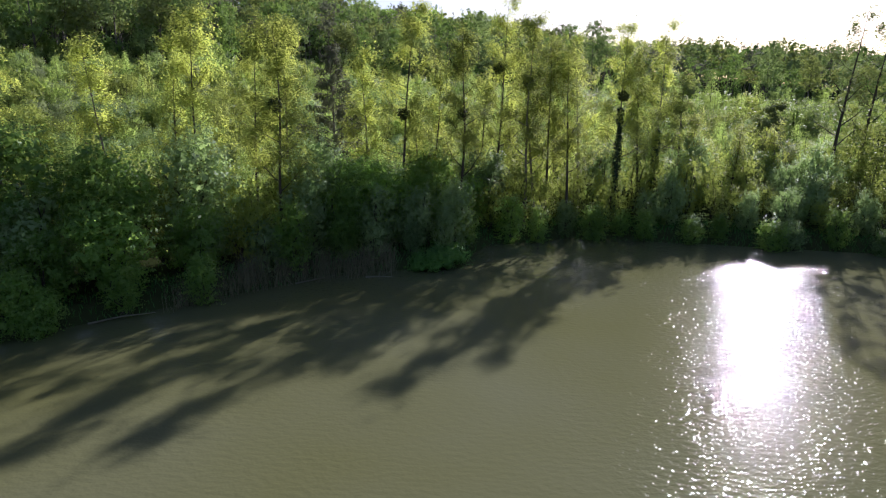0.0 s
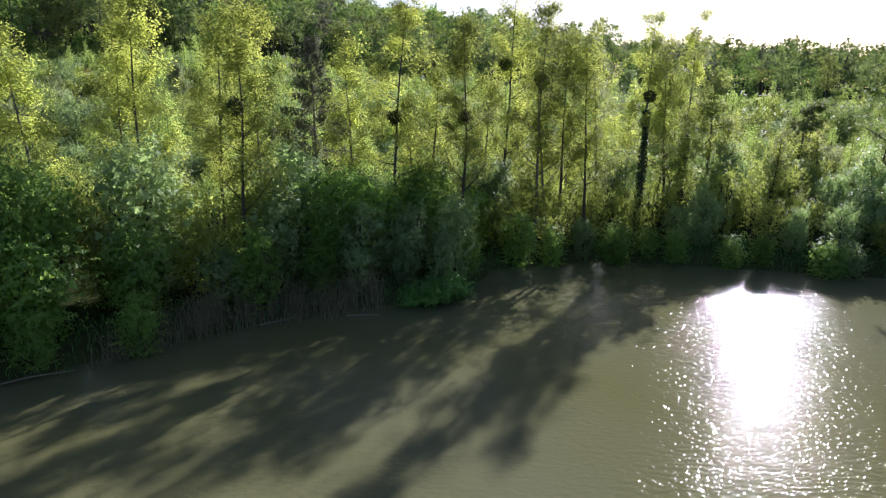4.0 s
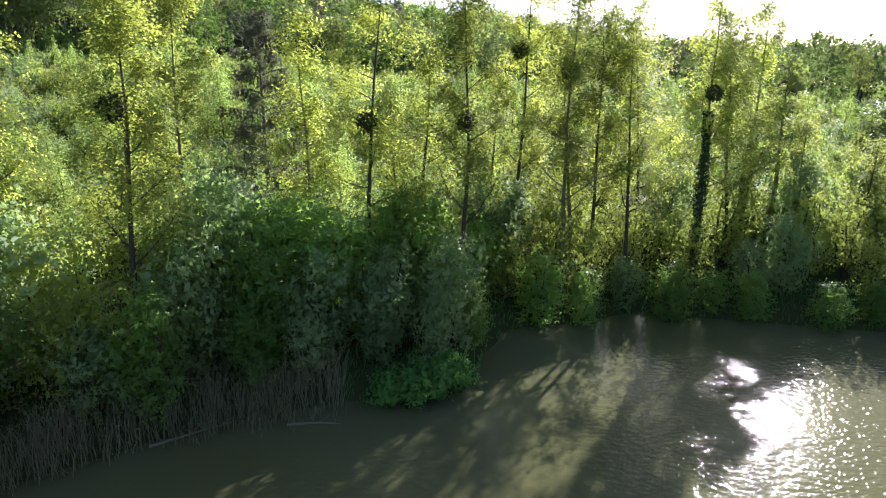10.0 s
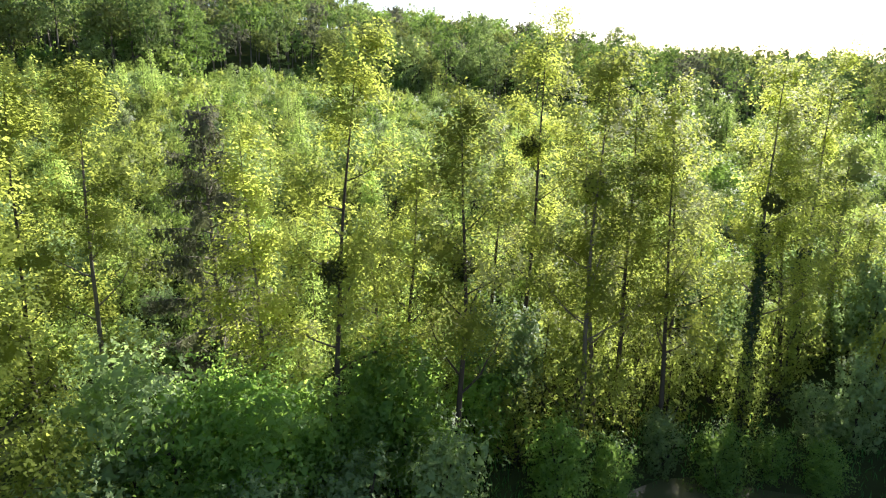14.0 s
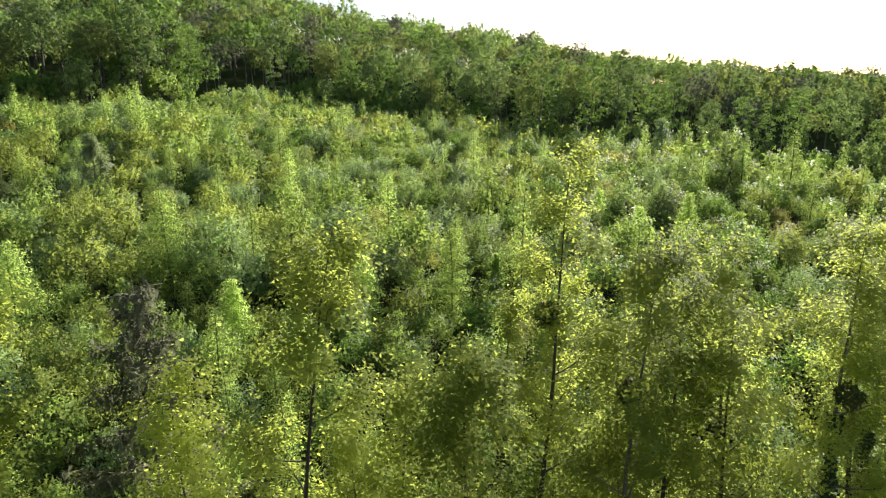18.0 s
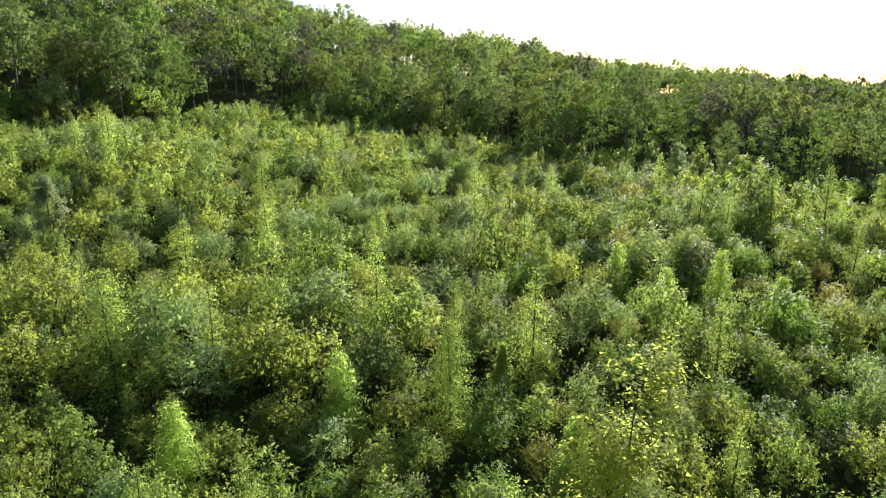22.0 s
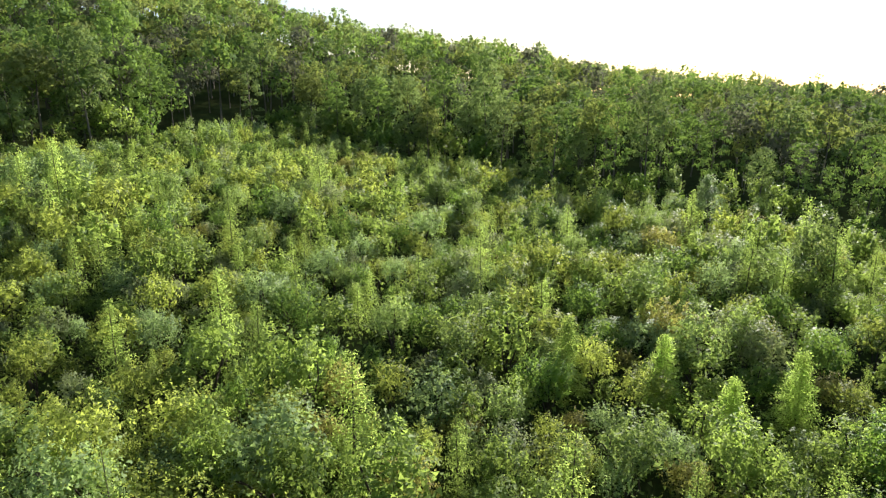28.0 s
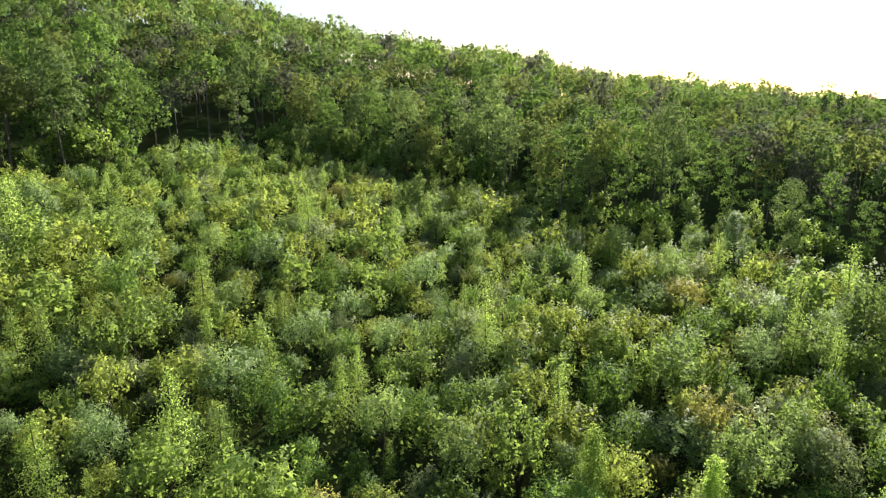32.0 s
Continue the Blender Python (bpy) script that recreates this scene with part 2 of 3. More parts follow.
def tube(path, radii, sides=6):
    """A tapered tube along a path: vertices and quads."""
    p = np.asarray(path, float)
    r = np.asarray(radii, float)
    n = len(p)
    d = np.gradient(p, axis=0)
    d /= np.linalg.norm(d, axis=1)[:, None] + 1e-9
    ref = np.where(np.abs(d[:, 2:]) > 0.9, [[1.0, 0, 0]], [[0, 0, 1.0]])
    a = np.cross(d, ref)
    a /= np.linalg.norm(a, axis=1)[:, None] + 1e-9
    b = np.cross(d, a)
    ang = np.arange(sides) * 2 * np.pi / sides
    ring = np.cos(ang)[None, :, None] * a[:, None] + np.sin(ang)[None, :, None] * b[:, None]
    v = np.concatenate([p[:, None] + r[:, None, None] * ring, ring], -1)
    i = np.arange(n - 1)[:, None] * sides + np.arange(sides)[None]
    j = np.arange(n - 1)[:, None] * sides + (np.arange(sides)[None] + 1) % sides
    f = np.stack([i, j, j + sides, i + sides], -1).reshape(-1, 4)
    return v.reshape(-1, 6), f


def thirds(piece):
    """The same surface in triangles."""
    v, f = piece
    return v, (f if f.shape[1] == 3 else np.concatenate([f[:, [0, 1, 2]], f[:, [0, 2, 3]]]))


def joined(pieces):
    vs, fs, k = [], [], 0
    for v, f in pieces:
        vs.append(v)
        fs.append(f + k)
        k += len(v)
    return np.concatenate(vs), np.concatenate(fs)


# ---- the lie of the land ----
SHORE_X = [-400, -90, -60, -40, -24, -16, -9, -3, 1.5, 2.4, 4, 8.5, 12, 17, 25, 36, 50, 80, 160, 400]
SHORE_Y = [-60, -20, 8, 20, 31.4, 38, 43.5, 45.8, 46.4, 50, 54, 55.2, 57, 55.5, 53.5, 50.5, 46, 36, 0, -70]


def shore(x):
    return np.interp(x, SHORE_X, SHORE_Y)


def wobble(x, y, s, seed=0.0):
    return (np.sin(x / s + seed) * np.cos(y / s * 1.13 + 1.7 * seed) + 0.5 * np.sin(x / s * 2.3 + y / s * 1.9 + 3.1 * seed)) / 1.5


def smooth(a, b, v):
    t = np.clip((np.asarray(v, float) - a) / (b - a), 0, 1)
    return t * t * (3 - 2 * t)


def land(x, y):
    """Height of the ground: pond bed, bank, sloping clearing, wooded hill behind it."""
    x, y = np.asarray(x, float), np.asarray(y, float)
    d = np.minimum(y - shore(x), 400)
    south = -(y + 48)
    d = np.maximum(d, south)
    bank = -1.2 + 2.0 * smooth(-2.0, 2.2, d)
    rise = 0.062 * np.clip(y - 55, 0, 180) * smooth(0, 12, d)
    west = 0.10 * np.clip(-x, 0, 160) * smooth(60, 190, y)
    east = -0.012 * np.clip(x, 0, 300) * smooth(60, 190, y)
    slope = np.clip(1 - (x + 33) * 0.0027, 0.0, 1.5)
    slope = slope + np.clip(-33 - x, 0, 200) * 0.0006
    ridge = 0.130 * 265 * slope * smooth(-0.08, 1.0, (y - 235) / 265) * 1.0
    rough = 0.35 * wobble(x, y, 9.0) * smooth(2, 14, d) + 2.0 * wobble(x, y, 47.0, 2.0) * smooth(200, 320, y)
    back = 9.0 * smooth(0, 200, south)
    return bank + rise + west + east + ridge + rough + back


def axis_steps(lo, hi, a, b, fine, grow=1.18):
    c = list(np.arange(a, b + fine / 2, fine))
    s, v = fine, c[-1]
    while v < hi:
        s *= grow
        v += s
        c.append(v)
    s, v = fine, c[0]
    while v > lo:
        s *= grow
        v -= s
        c.insert(0, v)
    return np.array(c)


gx = axis_steps(-3000, 3000, -70, 70, 1.4)
gy = axis_steps(-2500, 3500, 20, 120, 1.4)
GX, GY = np.meshgrid(gx, gy)
GZ = land(GX, GY)
idx = np.arange(GX.size).reshape(GX.shape)
quads = np.stack([idx[:-1, :-1], idx[:-1, 1:], idx[1:, 1:], idx[1:, :-1]], -1).reshape(-1, 4)
ground = new("ground", mesh_of("ground", np.stack([GX, GY, GZ], -1).reshape(-1, 3), quads, [GROUND], smooth=True))
tagged(ground, "dark forest floor and grassy bank round the pond", "ground", kind="structure")
wx, wy = np.linspace(-420, 420, 43), np.linspace(-60, 70, 14)
WX, WY = np.meshgrid(wx, wy)
idx = np.arange(WX.size).reshape(WX.shape)
quads = np.stack([idx[:-1, :-1], idx[:-1, 1:], idx[1:, 1:], idx[1:, :-1]], -1).reshape(-1, 4)
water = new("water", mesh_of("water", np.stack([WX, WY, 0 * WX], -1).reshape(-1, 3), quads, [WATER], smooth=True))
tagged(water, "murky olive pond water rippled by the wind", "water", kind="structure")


# ---- trees ----
def bent(rng, start, way, length, steps=6, curl=0.15, lift=0.0):
    """A crooked path from a start along a way."""
    p, d, out = np.array(start, float), np.array(way, float), []
    d /= np.linalg.norm(d)
    for _ in range(steps + 1):
        out.append(p.copy())
        d = d + rng.normal(size=3) * curl / steps ** 0.5 + np.array([0, 0, lift / steps])
        d /= np.linalg.norm(d)
        p = p + d * length / steps
    return np.array(out)


def along(path, f):
    f = np.clip(f, 0, 1) * (len(path) - 1)
    i = np.minimum(f.astype(int), len(path) - 2)
    return path[i] + (path[i + 1] - path[i]) * (f - i)[:, None]


def tall_tree(name, seed, h, radius, first, n_limb, spread, leaf_mat, n_leaf, leaf, bark=BARK, lift=0.9, puff=0.55, lean=(0, 0), top_bias=1.0, bare=0.0):
    """A tapered trunk, crooked ascending limbs with side twigs, and leaves in clumps round the twigs."""
    rng = np.random.default_rng(seed)
    tree = new(name)
    trunk = bent(rng, (0, 0, -0.3), (lean[0], lean[1], 1), h, 9, 0.10, 0.25)
    v, f = tube(trunk, radius * (1 - np.linspace(0, 1, 10) ** 0.8 * 0.93), 8)
    part("trunk", mesh_of("trunk", v, f, [bark], smooth=True), tree)
    spots = []
    for k in range(n_limb):
        fr = first + (0.97 - first) * ((k + rng.uniform(0.1, 0.9)) / n_limb) ** top_bias
        a = k * 2.4 + rng.uniform(-0.5, 0.5)
        reach = spread * h * (1.12 - fr) ** 0.7 * rng.uniform(0.7, 1.15)
        s = along(trunk, np.array([fr]))[0]
        limb = bent(rng, s, (math.cos(a), math.sin(a), rng.uniform(0.25, 0.7) * lift), reach, 6, 0.28, 0.9 * lift)
        lr = radius * 0.42 * (1.1 - fr)
        pieces = [tube(limb, np.linspace(lr, lr * 0.15, 7), 5)]
        for j in range(4):
            q = along(limb, np.array([rng.uniform(0.25, 0.95)]))[0]
            w = rng.normal(size=3) + np.array([math.cos(a), math.sin(a), 0.4])
            tw = bent(rng, q, w, reach * rng.uniform(0.25, 0.5), 3, 0.3, 0.3)
            pieces.append(tube(tw, np.linspace(lr * 0.35, lr * 0.08, 4), 3))
            spots.append(along(tw, rng.uniform(0.2, 1.0, 10)))
        v, f = joined(pieces)
        part("limb", mesh_of("limb", v, f, [bark], smooth=True), tree)
        spots.append(along(limb, rng.uniform(0.35, 1.0, 12)))
    spots.append(along(trunk, rng.uniform(0.8, 1.0, 14)))
    spots = np.concatenate(spots)
    if bare:
        spots = spots[rng.uniform(size=len(spots)) > bare]
    m = n_leaf // 20
    spray = spots[rng.integers(0, len(spots), m)] + rng.normal(size=(m, 3)) * puff * rng.uniform(0.3, 1.0, (m, 1))
    at = spray[rng.integers(0, m, n_leaf)] + rng.normal(size=(n_leaf, 3)) * 0.165
    way = at - along(trunk, np.clip(at[:, 2] / h - 0.12, 0, 1))
    v, f = leaves(rng, at, leaf, 0.85, tri=True, out=way + np.array([0, 0, 0.5]), mess=0.4)
    part("crown", mesh_of("crown", v, f, [leaf_mat]), tree)
    return tree


def clumped(rng, centres, radii, n, puff, per=9, lift=1.1, shoot=1.0, rise=0.35, shelf=False):
    """Leaf places in short leafy shoots that stand off the shells of overlapping lobes, and the way each one faces."""
    m = max(3, n // per)
    k = rng.integers(0, len(centres), m)
    d = rng.normal(size=(m, 3))
    d[:, 2] += rise
    d /= np.linalg.norm(d, axis=1)[:, None]
    shell = d * np.array([1, 1, lift])
    spray = centres[k] + shell * (radii[k] * rng.uniform(0.6, 1.12, m))[:, None]
    grow = d * np.array([1, 1, 0.15]) + np.array([0, 0, 0.05]) if shelf else d + np.array([0, 0, 0.75])
    grow /= np.linalg.norm(grow, axis=1)[:, None]
    q = rng.integers(0, m, n)
    reach = (rng.uniform(-0.6, 1.7, n) * puff * shoot * 1.5)[:, None]
    slim = rng.normal(size=(n, 3)) * puff * 0.72 * np.clip(1.25 - reach / (puff * 4), 0.4, 1.3)
    if shelf:  # flat fans of leaves, one over the other
        reach, slim = reach * 1.4, slim * np.array([1.9, 1.9, 0.45])
        d = d * 0.6 + np.array([0, 0, 0.75])
    return spray[q] + grow[q] * reach + slim, d[q]


def dome(rng, lobes, wide, base, top):
    """Lobe centres and radii over a rounded crown between two heights."""
    k = np.arange(lobes)
    up = -0.55 + 1.5 * ((k + 0.5) / lobes)
    a = k * 2.4 + rng.uniform(0, 6.28)
    flat = np.sqrt(np.clip(1 - up ** 2, 0, 1))
    mid, half = 0.5 * (base + top), 0.5 * (top - base)
    f = rng.uniform(0.72, 1.08, lobes)
    c = np.stack([np.cos(a) * flat * f * wide * 0.33, np.sin(a) * flat * f * wide * 0.33, mid + up * half * 0.68 * f], 1)
    return c, wide * rng.uniform(0.15, 0.22, lobes)


def bush_points(rng, h, wide, n, lobes=9, low=0.12, puff=0.16, round_top=False, shelf=False):
    """Leaf places over a shrub or young tree: an uneven oval or dome of lobes with gaps."""
    if round_top:
        c, r = dome(rng, lobes, wide, low * h, h)
    else:
        z = np.linspace(low + 0.14, 0.86, lobes)
        a = np.arange(lobes) * 2.4 + rng.uniform(0, 6.28)
        girth = np.sin(np.clip(z, 0.05, 0.97) * 3.1) ** 0.6
        reach = wide * 0.27 * girth * rng.uniform(0.55, 1.25, lobes)
        c = np.stack([reach * np.cos(a), reach * np.sin(a), z * h + rng.normal(size=lobes) * 0.04 * h], 1)
        c[-1, :2] *= 0.3
        r = wide * rng.uniform(0.17, 0.27, lobes) * (0.45 + 0.55 * girth)
    pts, out = clumped(rng, c, r, n, puff, 12, shoot=1.6, shelf=shelf)
    whole = (pts - np.array([0, 0, 0.42 * h])) / np.array([wide * 0.5, wide * 0.5, 0.5 * h])
    out = out * 0.6 + whole * 0.6
    return pts, c, out, r


def larch_points(rng, h, wide, n):
    """Needle sprays on whorled, drooping branches of uneven length: a soft ragged cone, and the way each spray faces."""
    limbs = 120
    lz = h * (0.06 + 0.93 * ((np.arange(limbs) + rng.uniform(0, 1, limbs)) / limbs) ** 0.9)
    la = np.arange(limbs) * 2.4 + rng.uniform(-0.4, 0.4, limbs)
    lr = wide * 0.5 * np.clip(1.0 - lz / h, 0.01, 1) ** 0.85 * rng.uniform(0.55, 1.15, limbs) + 0.02 * h
    k = rng.choice(limbs, n, p=(lr + 0.1) / (lr + 0.1).sum())
    u = rng.uniform(0.0, 1.0, n) ** 0.65
    a = la[k] + rng.normal(size=n) * 0.10
    r = lr[k] * u
    z = lz[k] + 0.10 * r - 0.30 * r * u + rng.normal(size=n) * 0.010 * h
    side = rng.normal(size=(n, 2)) * 0.045 * wide
    return np.stack([r * np.cos(a) + side[:, 0], r * np.sin(a) + side[:, 1], z], 1), np.stack([np.cos(a), np.sin(a), 1.0 + 0 * a], 1)


def inner(rng, c, r, leaf, per=10, squash=1.0):
    """Older leaves deeper inside the lobes, so that a crown is dense and not seen through."""
    d = rng.normal(size=(len(c) * per, 3))
    d /= np.linalg.norm(d, axis=1)[:, None]
    at = np.repeat(c, per, 0) + d * np.array([1, 1, squash]) * (np.repeat(r, per) * rng.uniform(0.3, 0.72, len(d)))[:, None]
    return leaves(rng, at, np.maximum(leaf * 1.6, np.repeat(r, per) * 0.25), 0.95, tri=True, out=d, mess=0.35)


def bush(name, seed, h, wide, n, leaf, mat, bark=BARK_DARK, stems=4, lobes=9, low=0.12, round_top=False, shelf=False, dense=52):
    rng = np.random.default_rng(seed)
    thing = new(name)
    pts, c, out, lump = bush_points(rng, h, wide, n, lobes, low, 0.14, round_top, shelf)
    pieces = []
    for k in range(stems):
        g = c[rng.integers(0, lobes)]
        path = np.stack([np.linspace(0, 1, 5)[:, None] ** 1.3 * g[None, :2] + rng.normal(size=(5, 2)) * 0.05 * wide * np.linspace(0, 1, 5)[:, None]], 0)[0]
        path = np.concatenate([path, np.linspace(-0.2, g[2], 5)[:, None]], 1)
        pieces.append(tube(path, np.linspace(0.018, 0.005, 5) * h, 5))
    v, f = joined(pieces)
    part("trunk", mesh_of("trunk", v, f, [bark], smooth=True), thing)
    v, f = joined([leaves(rng, pts, leaf, 0.75, tri=True, out=out), inner(rng, c, lump, leaf, dense)])
    part("crown", mesh_of("crown", v, f, [mat]), thing)
    return thing


def larch(name, seed, h, wide, n, leaf, mat=LARCH):
    rng = np.random.default_rng(seed)
    thing = new(name)
    v, f = tube(bent(rng, (0, 0, -0.2), (0, 0, 1), h * 1.0, 6, 0.04), np.linspace(0.013, 0.002, 7) * h, 5)
    part("trunk", mesh_of("trunk", v, f, [BARK_DARK], smooth=True), thing)
    pts, out = larch_points(rng, h, wide, n)
    v, f = leaves(rng, pts, leaf, 0.5, 0.1, tri=True, out=out, mess=0.7)
    part("crown", mesh_of("crown", v, f, [mat]), thing)
    return thing


def twin(thing, m):
    """A copy at the pose and size m, whatever the first one's own size."""
    return copy_thing(thing, m @ Matrix.Diagonal((1 / thing.scale[0], 1 / thing.scale[1], 1 / thing.scale[2], 1)))


def stand(thing, x, y, scale=1.0, turn=0.0, sink=0.0, tall=1.0):
    return twin(thing, Matrix.Translation((x, y, float(land(x, y)) - sink)) @ Matrix.Rotation(turn, 4, "Z") @ Matrix.Diagonal((scale, scale, scale * tall, 1)))


def place(thing, x, y, turn=0.0):
    thing.matrix_basis = Matrix.Translation((x, y, float(land(x, y)))) @ Matrix.Rotation(turn, 4, "Z")
    return thing


# ---- the poplar belt on the bank ----
rng = np.random.default_rng(11)
BELT = [  # x, y, height, mistletoe height above the water (0: none)
    (16.7, 60.6, 19.5, 12.7), (1.6, 54.2, 18.0, 11.3), (-3.3, 53.6, 20.3, 11.3), (7.6, 58.3, 19.5, 14.0), (5.2, 62.6, 21.3, 15.3),
    (-11.9, 45.8, 17.5, 12.2), (21.9, 66.2, 19.5, 0), (-17.9, 46.0, 18.5, 0), (-16.4, 54.6, 18.5, 0), (-13.4, 54.9, 19.2, 0),
    (9.9, 60.5, 17.5, 0), (13.5, 63.0, 18.0, 0), (-6.3, 54.8, 16.0, 0), (-21.5, 50.0, 17.0, 0), (11.6, 58.4, 16.0, 0),
    (-25.0, 47.0, 16.5, 0), (26.5, 67.0, 10.5, 0), (-1.0, 57.5, 15.0, 0), (8.8, 60.5, 15.5, 0), (-33.0, 47.0, 17.5, 0), (19.5, 62.5, 17.5, 0), (-40.0, 44.0, 17.0, 0)]
for k in range(13):  # the looser second row behind the first
    x = (-46, -41, -36, -31, -27, -3, 3, 8, 13, 18, 30, 37, 49)[k] + rng.uniform(-1.5, 1.5)
    BELT.append((x, shore(x) + 11 + rng.uniform(0, 7), rng.uniform(10.5, 14.0) if x < 22 else 9.5, 0))
for k, (x, y, h, ball) in enumerate(BELT):
    g = float(land(x, y))
    tree = tall_tree("poplar_tree", 100 + k, h - g + 0.5, 0.17, 0.30, 14, 0.205, POPLAR, int(16000 * min(1.0, (h / 18.5) ** 2)), 0.118, bark=BARK_DARK if k % 3 else BARK, puff=0.6)
    place(tree, x, y, 0.0)
    tagged(tree, "slender poplar in fresh yellow-green leaf" + (" holding a dark mistletoe ball" if ball else ""), "tree", "poplars on the bank")
    if ball:
        pr = np.random.default_rng(700 + k)
        d = pr.normal(size=(420, 3))
        d /= np.linalg.norm(d, axis=1)[:, None]
        v, f = leaves(pr, d * (0.52 * pr.uniform(0.3, 1, 420) ** 0.5)[:, None] + np.array([0.1, -0.15, ball - g]), 0.2, 0.5)
        part("mistletoe", mesh_of("mistletoe", v, f, [MISTLE]), tree, "round dark mistletoe ball")

    if k in (0, 6):  # trunks thick with ivy
        ir = np.random.default_rng(740 + k)
        z, a = ir.uniform(0.2, (11.0, 8.0)[k > 0], 3000), ir.uniform(0, 6.28, 3000)
        r = (0.26 + 0.16 * np.sin(z * 1.3 + 2 * a)) * ir.uniform(0.6, 1.15, 3000) * np.clip(1.25 - z / 22, 0.5, 1)
        way = np.stack([np.cos(a), np.sin(a), 0.3 + 0 * a], 1)
        stem = [c for c in tree.children if c.name.startswith("trunk")][0]
        path = np.array([v.co[:] for v in stem.data.vertices]).reshape(10, 8, 3).mean(1)
        v, f = leaves(ir, along(path, z / (h - g + 0.5)) + way * np.array([1, 1, 0]) * r[:, None], 0.17, 0.9, tri=True, out=way)
        part("ivy", mesh_of("ivy", v, f, [IVY]), tree, "dark ivy wrapped round the trunk")

# ---- shrubs and small trees along the water ----
SHRUBS = []
for k in range(5):
    SHRUBS.append(bush("alder_shrub", 40 + k, 6.0, 5.4, 4200, 0.17, ALDER, lobes=20, low=-0.04, stems=5, shelf=k % 5 != 4))
for k in range(4):
    SHRUBS.append(bush("willow_shrub", 50 + k, 6.0, 5.2, 4200, 0.165, WILLOW, lobes=20, low=-0.04, stems=5))
for k in range(4):
    SHRUBS.append(bush("sallow_shrub", 56 + k, 6.0, 5.0, 3600, 0.155, MAPLE, lobes=20, low=0.0, stems=6, dense=8))
for s in SHRUBS:
    tagged(s, "dense leafy willow shrub on the bank" if s.name.startswith("willow") else "sallow shrub in bright yellow-green leaf behind the bank" if s.name.startswith("sallow") else "dense dark green alder shrub overhanging the bank", "shrub", "shrubs along the water")
used = set()
for row in range(6):
    for x in np.arange(-62 if row < 4 else 28, 66, (2.7, 3.0, 3.4, 3.8, 4.0, 4.0)[row]):
        xx = x + rng.uniform(-1, 1)
        y = shore(xx) + (0.3, 3.4, 7.0, 11.0, 14.5, 18.5)[row] + rng.uniform(-0.6, 0.8)
        if -15 < xx < 3 and row == 0:
            y += 2.0
        i = int(rng.integers(0, 7)) if row < 1 else int(rng.integers(8, 13)) if xx > 4 else int(rng.integers(0, 6)) if xx < -14 and row < 2 else int(rng.integers(5, 13)) if xx < -10 else int(rng.integers(0, 13))
        sc = ((0.6, 0.9, 1.05, 1.0) if xx < 8 else (0.5, 0.6, 0.74, 0.82, 0.88, 0.95))[row] * rng.uniform(0.78, 1.18)
        if -7 < xx < 6:
            sc *= 0.8
        m = Matrix.Translation((xx, y, float(land(xx, y)) - 0.15)) @ Matrix.Rotation(rng.uniform(0, 6.28), 4, "Z") @ Matrix.Diagonal((sc, sc, sc * rng.uniform(0.9, 1.3), 1))
        if i not in used:
            used.add(i)
            SHRUBS[i].matrix_basis = m
        else:
            twin(SHRUBS[i], m)

for i, spare in enumerate(SHRUBS):
    if i not in used:
        for ob in (*spare.children, spare):
            bpy.data.objects.remove(ob)

for k, (x, dy, h, w) in enumerate([(-31, 6, 10.0, 7.0), (-26.5, 9, 11.0, 7.0), (-21.5, 6.5, 10.0, 6.6), (-10.0, 7.5, 9.0, 6.4), (-5.8, 6.5, 7.8, 5.8), (-1.2, 8.0, 7.6, 5.6), (3.8, 6.5, 7.0, 5.4), (-36, 8, 10.5, 7.0)]):
    tree = bush("alder_tree", 600 + k, h, w, 7500, 0.17, ALDER if k % 3 else WILLOW, lobes=26, low=0.1, stems=5, round_top=k % 2 == 0, shelf=k % 3 == 1)
    tagged(place(tree, x, float(shore(x)) + dy, 0.0), "leafy alder tree standing between the poplars", "tree", "alders on the bank")

# ---- reeds, sedge and fallen stems at the water's edge ----
def blades(rng, at, h, w, lean):
    """Tapered upright blades, each bent once."""
    n = len(at)
    a = rng.uniform(0, 6.28, n)
    s = np.stack([np.cos(a), np.sin(a), 0 * a], 1) * w
    tip = rng.normal(size=(n, 3)) * lean
    hh = h * rng.uniform(0.6, 1.15, n)[:, None]
    up = np.array([0, 0, 1.0])
    mid = at + up * hh * 0.6 + tip * hh * 0.25
    top = at + up * hh + tip * hh * np.array([1, 1, 0.3])
    v = np.stack([at - s, at + s, mid + s * 0.8, mid - s * 0.8, top + s * 0.15, top - s * 0.15], 1).reshape(-1, 3)
    k = np.arange(n)[:, None] * 6
    return v, np.concatenate([k + [0, 1, 2, 3], k + [3, 2, 4, 5]])


def on_land(xs, ys):
    return np.stack([xs, ys, np.maximum(land(xs, ys), -0.5)], 1)


cx = rng.uniform(-16.5, -3.5, 90)
pick = rng.integers(0, 90, 2100)
xs = cx[pick] + rng.normal(size=2100) * 0.34
ys = shore(xs) + (rng.uniform(-0.8, 1.8, 90))[pick] + rng.normal(size=2100) * 0.3
v, f = blades(rng, on_land(xs, ys), 1.7, 0.012, 0.32)
tagged(new("reed_bed", mesh_of("reed_bed", v, f, [REED])), "dry pale reeds standing in shallow water", "reeds", kind="stuff")
for k, (x, y, h, w) in enumerate([(-0.2, 46.3, 1.7, 2.7), (-1.6, 46.1, 1.25, 2.2), (0.9, 46.9, 1.3, 2.0)]):
    mound = bush("herb_clump", 760 + k, h, w, 2000, 0.13, HERB, lobes=12, low=-0.05, stems=1, round_top=True)
    tagged(place(mound, x, y, 0.0), "bright green leafy herbs at the tip of the bank", "plant", "herbs on the bank")
xs = rng.uniform(-55, 60, 9000)
